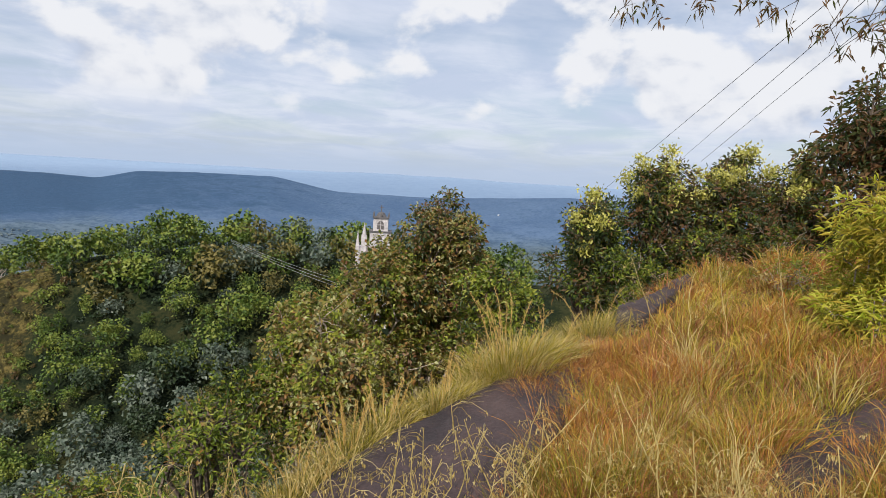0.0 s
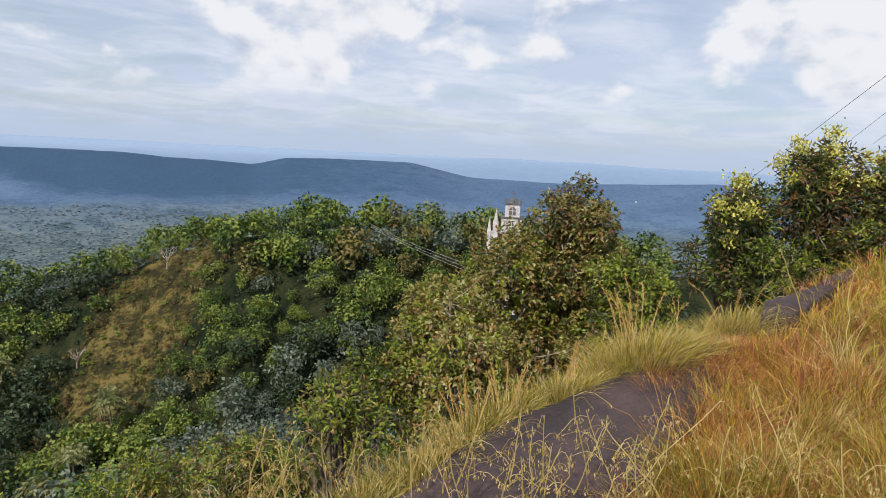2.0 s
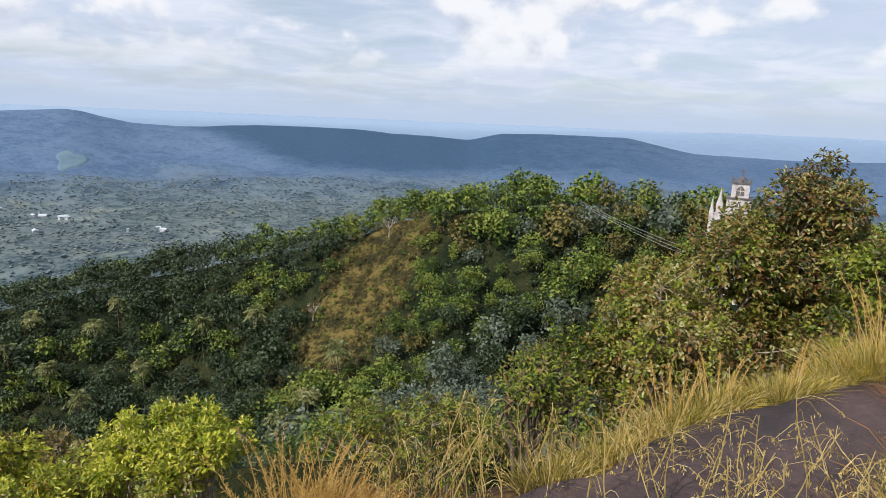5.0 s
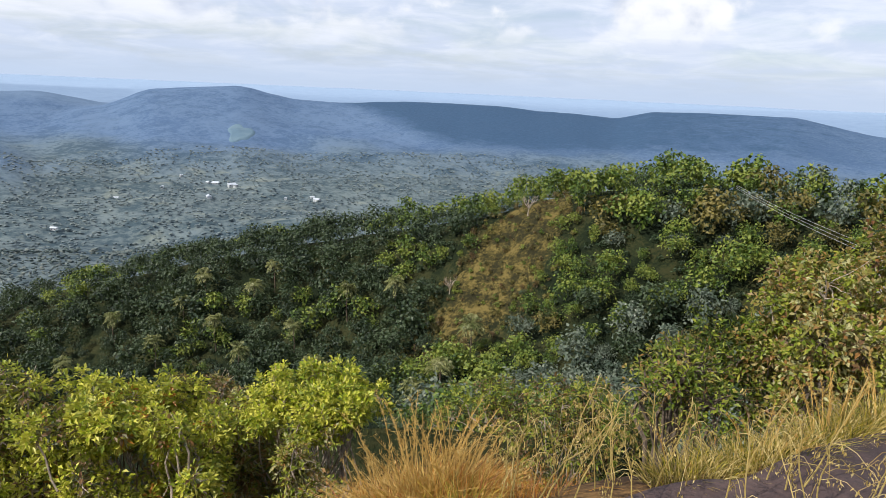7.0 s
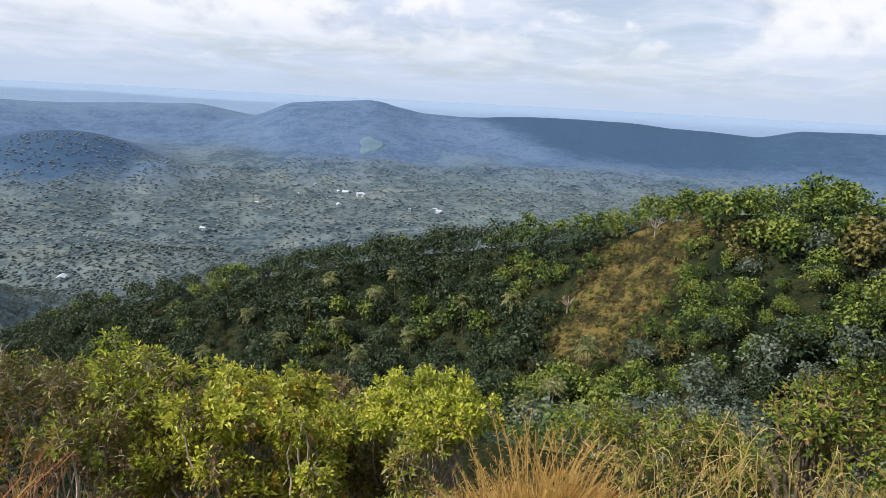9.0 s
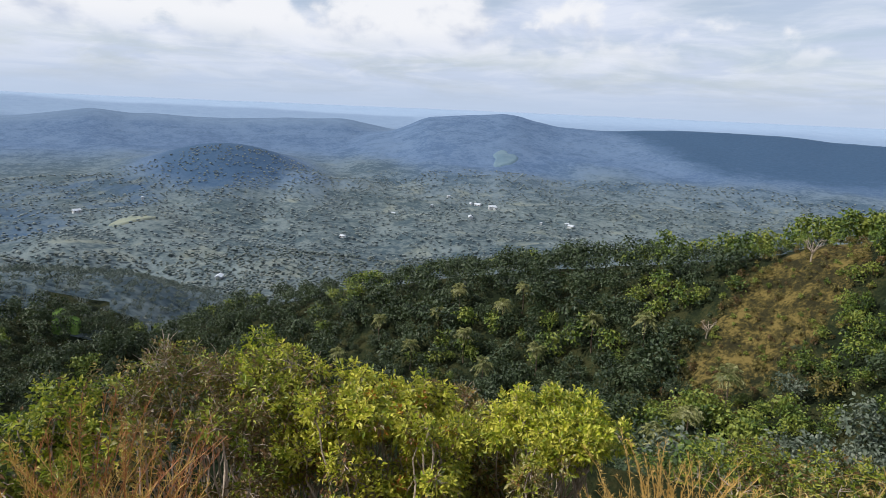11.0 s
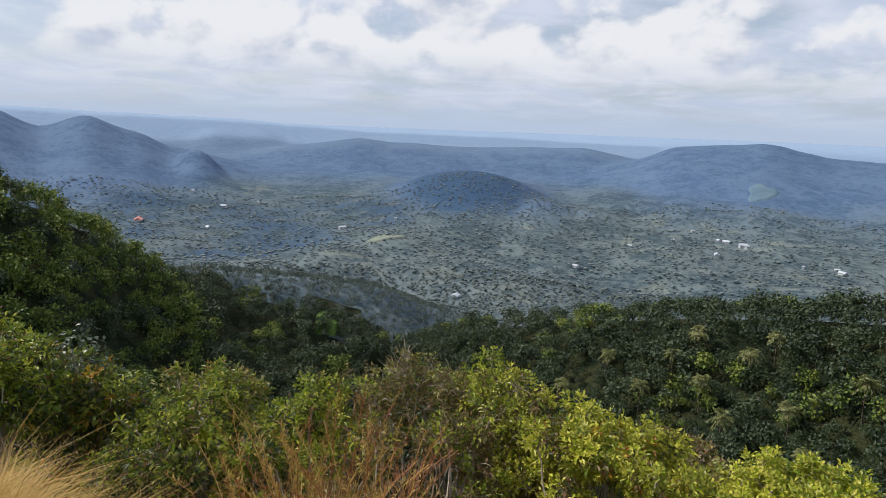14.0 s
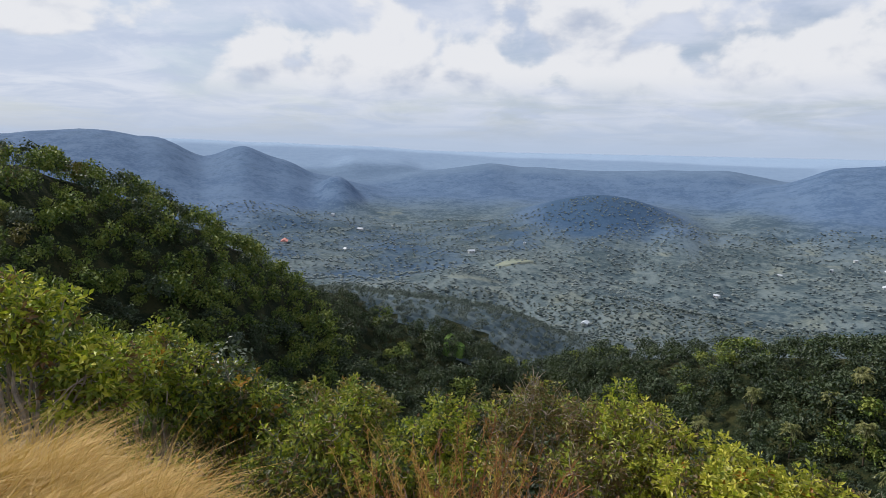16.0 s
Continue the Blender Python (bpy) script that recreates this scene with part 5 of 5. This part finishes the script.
def arch_bm(bm, x, y, z0, w, h, deep):
    """A pointed window recess, standing on the front face."""
    pts = [(-w / 2, 0), (w / 2, 0), (w / 2, h * 0.62), (w * 0.28, h * 0.86), (0, h), (-w * 0.28, h * 0.86), (-w / 2, h * 0.62)]
    v0 = [bm.verts.new((x + a, y, z0 + b)) for a, b in pts]
    v1 = [bm.verts.new((x + a, y + deep, z0 + b)) for a, b in pts]
    bm.faces.new(v0)
    bm.faces.new(v1[::-1])
    for i in range(len(pts)):
        bm.faces.new((v0[i], v1[i], v1[(i + 1) % len(pts)], v0[(i + 1) % len(pts)]))


def build_church():
    R = 142.0
    c = at_el(5.75, -6.2, R)
    ground_z = place(5.75, R).z
    root = new("church")
    root.matrix_world = Matrix.Translation((c.x, c.y, ground_z)) @ Matrix.Rotation(radians(4), 4, "Z")
    tagged(root, "weathered white church with a belfry tower and pinnacles among the trees", "church")
    t0 = c.z - ground_z - 1.5
    top = EYE + R * math.tan(radians(-3.45)) - ground_z
    bm = bmesh.new()
    box_bm(bm, -2.3, 2.3, 0, 4.4, -1, t0 + 3.2)
    part_bm("tower", bm, WHITEWASH, root)
    bm = bmesh.new()
    box_bm(bm, -2.5, 2.5, -0.2, 4.6, t0 + 3.2, t0 + 3.5)
    part_bm("cornice", bm, SLATE, root, "dark weathered cornice")
    bm = bmesh.new()
    box_bm(bm, -1.65, 1.65, 0.5, 3.8, t0 + 3.5, t0 + 6.3)
    part_bm("belfry", bm, WHITEWASH, root)
    bm = bmesh.new()
    box_bm(bm, -1.85, 1.85, 0.3, 4.0, t0 + 6.3, t0 + 6.6)
    for sx in (-1.7, 0, 1.7):
        for y in (0.45, 3.85):
            box_bm(bm, sx - 0.16, sx + 0.16, y - 0.16, y + 0.16, t0 + 6.6, t0 + 7.2)
            cone_bm(bm, sx, y, t0 + 7.2, t0 + 7.8, 0.2, 0.02, 4)
    part_bm("parapet", bm, SLATE, root, "dark weathered parapet with small pinnacles")
    bm = bmesh.new()
    cone_bm(bm, 0, 2.15, t0 + 6.6, t0 + 7.5, 1.25, 0.8)
    cone_bm(bm, 0, 2.15, t0 + 7.5, top - 0.6, 0.8, 0.1)
    part_bm("spire", bm, SLATE, root, "dark ribbed spire")
    bm = bmesh.new()
    box_bm(bm, -0.09, 0.09, 2.06, 2.24, top - 1.0, top + 0.9)
    box_bm(bm, -0.45, 0.45, 2.07, 2.23, top + 0.2, top + 0.4)
    part_bm("cross", bm, SLATE, root)
    for z, w, h, y in ((t0 + 0.3, 1.1, 2.3, -0.03), (t0 + 3.9, 1.5, 2.0, 0.47)):
        bm = bmesh.new()
        arch_bm(bm, 0, y, z, w, h, 0.05)
        win = part_bm("window", bm, SHADE, root, "dark pointed window")
        bm = bmesh.new()
        box_bm(bm, -0.05, 0.05, y - 0.03, y, z, z + h * 0.9)
        box_bm(bm, -w / 2, w / 2, y - 0.03, y, z + h * 0.45, z + h * 0.52)
        part_bm("tracery", bm, WHITEWASH, win)
    bm = bmesh.new()
    box_bm(bm, -5.2, -2.3, 1.2, 5.0, -1, t0 - 0.4)
    part_bm("front_wall", bm, WHITEWASH, root)
    bm = bmesh.new()
    box_bm(bm, -5.0, 2.0, 5.0, 24, -1, t0 - 3.0)
    part_bm("nave", bm, WHITEWASH, root)
    for x, w, h in ((-3.6, 0.6, 3.9), (-5.0, 0.4, 2.2)):
        bm = bmesh.new()
        box_bm(bm, x - w, x + w, 0.9, 0.9 + 2 * w, -1, t0 + h - 1.6)
        cone_bm(bm, x, 0.9 + w, t0 + h - 1.6, t0 + h + 1.2, w * 0.9, 0.04)
        part_bm("pinnacle", bm, WHITEWASH, root)


build_church()


def ground_along(az, el, start=300):
    """Where the line of sight meets the ground."""
    t = math.tan(radians(el))
    a = radians(az)
    r = np.geomspace(start, 3400, 2000)
    x, y = -r * math.sin(a), r * math.cos(a)
    z = height(x, y)
    i = int(np.argmax(z > EYE + r * t))
    return Vector((x[i], y[i], z[i])) if i else Vector((-3000 * math.sin(a), 3000 * math.cos(a), -60))


def palm_meshes(seed):
    g = np.random.default_rng(seed)
    vs, fs, base = [], [], 0
    for i in range(22):
        a, e = i * 2.4 + g.uniform(0, 0.4), g.uniform(-0.35, 1.1)
        d = np.array([math.cos(a) * math.cos(e), math.sin(a) * math.cos(e), math.sin(e)])
        s = np.linspace(0.06, 1, 15)
        spine = np.array([0, 0, 7.0]) + d * (s * 2.9)[:, None] - np.array([0, 0, 1.0]) * (s ** 2 * 1.5)[:, None]
        side = unit(np.cross(d, [0, 0, 1.0]))
        for sg in (-1, 1):
            out = np.tile(side * sg, (15, 1)) + d * 0.55 - np.array([0, 0, 0.35])
            v, f = leaf_arrays(spine, unit(out), 0.85 * np.sin(s * 2.7 + 0.3) + 0.12, np.full(15, 0.26), 0.08, 0.3, 0.6)
            vs.append(v)
            fs.append(f + base)
            base += len(v)
    return mesh_of("fronds", np.concatenate(vs), np.concatenate(fs), PALM_LEAF)


def build_palms():
    fronds = [palm_meshes(i) for i in (1, 2, 3)]
    stem = mesh_of("trunk", *tube_arrays([bent((0, 0, -1), (0, 0, 7.0), 0, 0.08, 7)], [(0.17, 0.11)], 7), BARK)
    spots = [(40.2, -20.0, 118), (45.4, -25.2, 92), (50.0, -25.9, 88), (54.9, -25.0, 92), (43.0, -23.4, 100), (60.4, -16.6, 165), (63.9, -19.2, 140), (57.0, -20.0, 130),
             (66.5, -17.6, 170), (52.0, -17.5, 150), (47.5, -17.0, 150), (69, -20.0, 140), (62, -21.5, 120), (72, -18.5, 180), (58.6, -15.4, 185), (64.6, -16.2, 190), (55.2, -22.5, 110), (76, -21, 150)]
    for i, (az, el, r) in enumerate(spots):
        p = ground_along(az, el - 510 / r, 45)
        s = 1.45 + 0.1 * math.sin(i * 2.2)
        t = new("palm_tree")
        t.matrix_world = Matrix.Translation(p) @ Matrix.Rotation(i * 1.7, 4, "Z") @ Matrix.Diagonal((1.2, 1.2, s, 1))
        tagged(t, "coconut palm with a starry crown above the woods", "palm tree", "coconut palms")
        part("trunk", stem, t)
        part("fronds", fronds[i % 3], t)


build_palms()


def build_wires():
    def wire(a, b, sag, thick, mat=WIRE):
        s = np.linspace(0, 1, 24)[:, None]
        pts = np.array(a) * (1 - s) + np.array(b) * s - np.array([0, 0, 1.0]) * sag * 4 * s * (1 - s)
        ob = new("power_line", mesh_of("power_line", *tube_arrays([pts], [(thick, thick)], 5), mat))
        tagged(ob, "thin dark power line running over the hill", "power line", "power lines")
    for az0, el0, az1, el1 in ((-13.9, -0.4, -27.3, 12.6), (-20.4, 3.0, -28.6, 11.4), (-22.0, 2.9, -30.8, 11.6)):
        a, b = at_el(az0, el0, 46.0), at_el(az1, el1, 26.0)
        e = b + (b - a) * 0.45
        wire(a - (b - a) * 0.12, e, 0.0, 0.011)
    for d in (0.0, 0.45, 0.9):
        wire(at_el(18.6, -6.6 - d * 0.3, 112.0), at_el(9.4, -9.9 - d * 0.7, 60.0), 0.3, 0.017, PALE_WIRE)


build_wires()


def house(at, w, l, h, roof_mat, label, turn):
    root = new("house")
    root.matrix_world = Matrix.Translation(at) @ Matrix.Rotation(turn, 4, "Z")
    tagged(root, label, "house", "houses in the valley")
    bm = bmesh.new()
    box_bm(bm, -l / 2, l / 2, -w / 2, w / 2, -3, h)
    part_bm("wall", bm, HOUSE_WALL, root)
    bm = bmesh.new()
    e = 0.8
    q = [(-l / 2 - e, -w / 2 - e, h), (l / 2 + e, -w / 2 - e, h), (l / 2 + e, w / 2 + e, h), (-l / 2 - e, w / 2 + e, h), (-l / 2 - e, 0, h + w * 0.35), (l / 2 + e, 0, h + w * 0.35)]
    v = [bm.verts.new(p) for p in q]
    for f in ((0, 1, 5, 4), (2, 3, 4, 5), (0, 4, 3), (1, 2, 5), (3, 2, 1, 0)):
        bm.faces.new([v[i] for i in f])
    part_bm("roof", bm, roof_mat, root)
    for s in (-0.28, 0.28):
        bm = bmesh.new()
        box_bm(bm, l * s - 0.8, l * s + 0.8, -w / 2 - 0.05, -w / 2, h * 0.3, h * 0.75)
        part_bm("window", bm, SHADE, root)


def build_houses():
    spots = [(63.9, -8.7, 9), (63.3, -8.75, 13), (62.0, -8.9, 14), (61.7, -8.95, 8), (63.9, -9.9, 12), (54.8, -10.2, 11), (55.2, -10.0, 7), (59.3, -14.0, 9), (57.5, -10.1, 6),
             (109.4, -6.2, 14), (108.2, -9.3, 12), (106.9, -7.5, 13), (96.8, -9.4, 12), (86.3, -15.4, 10), (104, -7.2, 6), (71, -9.8, 7), (66, -8.1, 6), (67.5, -9.0, 7), (92, -8.5, 8), (75.5, -12, 8), (-4.8, -3.4, 8), (21, -9.0, 8), (40, -10.0, 8)]
    for i, (az, el, l) in enumerate(spots):
        p = ground_along(az, el)
        house(p, l * 0.62, l, 3.4, TIN, "small white house with a pale tin roof among trees", i * 0.7)
    house(ground_along(113.6, -8.6), 13, 24, 5, RED_ROOF, "large house with a red tiled roof in the valley", 0.3)


build_houses()


# ---- clearings and a bare tree ----


def meadow(az, el, half_deg, half_el, start, mat, lift, label):
    """An irregular clearing draped over the slope."""
    c = ground_along(az, el, start)
    lo, hi = ground_along(az, el - half_el, start), ground_along(az, el + half_el, start)
    r0, r1 = math.hypot(lo.x, lo.y), math.hypot(hi.x, hi.y)
    n, m = 28, 7
    v, f = [], []
    for k in range(m + 1):
        for i in range(n):
            t = i / n * 2 * math.pi
            q = k / m * (1 + 0.22 * math.sin(3 * t + az) + 0.12 * math.sin(5 * t))
            a = radians(az + half_deg * q * math.cos(t))
            r = (r0 + r1) / 2 + (r1 - r0) / 2 * q * math.sin(t)
            x, y = -r * math.sin(a), r * math.cos(a)
            v.append((x, y, float(height(x, y)) + lift * (1 if k < m else -1)))
    for k in range(m):
        for i in range(n):
            j = (i + 1) % n
            f.append((k * n + i, (k + 1) * n + i, (k + 1) * n + j, k * n + j))
    tagged(new("meadow", mesh_of("meadow", v, f, mat, True)), label, "meadow", kind="structure")


meadow(98.3, -18.2, 1.1, 0.7, 200, MEADOW, 4.5, "bright green clearing among the woods")
meadow(61.2, -4.5, 1.1, 0.75, 1200, HILL_MEADOW, 3.0, "pale green field on the far wooded slope")
meadow(93.0, -10.2, 1.8, 0.22, 700, BROW_GRASS, 2.5, "pale grassy brow above the valley groves")


def build_bare_tree(az, el, start, tall, seed):
    global rng
    rng = np.random.default_rng(seed)
    at = ground_along(az, el, start)
    paths, radii = [bent((0, 0, -0.5), (0.2, 0, tall * 0.5), 0, 0.15, 6)], [(0.22, 0.14)]
    for i in range(9):
        a = i * 0.75
        e = np.array([math.cos(a) * tall * 0.45, math.sin(a) * tall * 0.45, tall * rng.uniform(0.75, 1.05)])
        b = np.array([0.15, 0, tall * rng.uniform(0.3, 0.5)])
        p = bent(b, e, 0.08, 0.3, 7)
        paths.append(p)
        radii.append((0.1, 0.03))
        for k in (3, 4, 5):
            paths.append(bent(p[k], p[k] + rng.normal(0, tall * 0.1, 3) + np.array([0, 0, tall * 0.1]), 0, 0.3, 4))
            radii.append((0.045, 0.015))
    ob = new("bare_tree", mesh_of("bare_tree", *tube_arrays(paths, radii, 5), PALE_BARK))
    ob.location = at
    tagged(ob, "leafless pale grey tree on the dry grass flank", "tree")


build_bare_tree(42.4, -18.2, 60, 4.2, 91)
build_bare_tree(35.6, -10.8, 100, 5.5, 92)
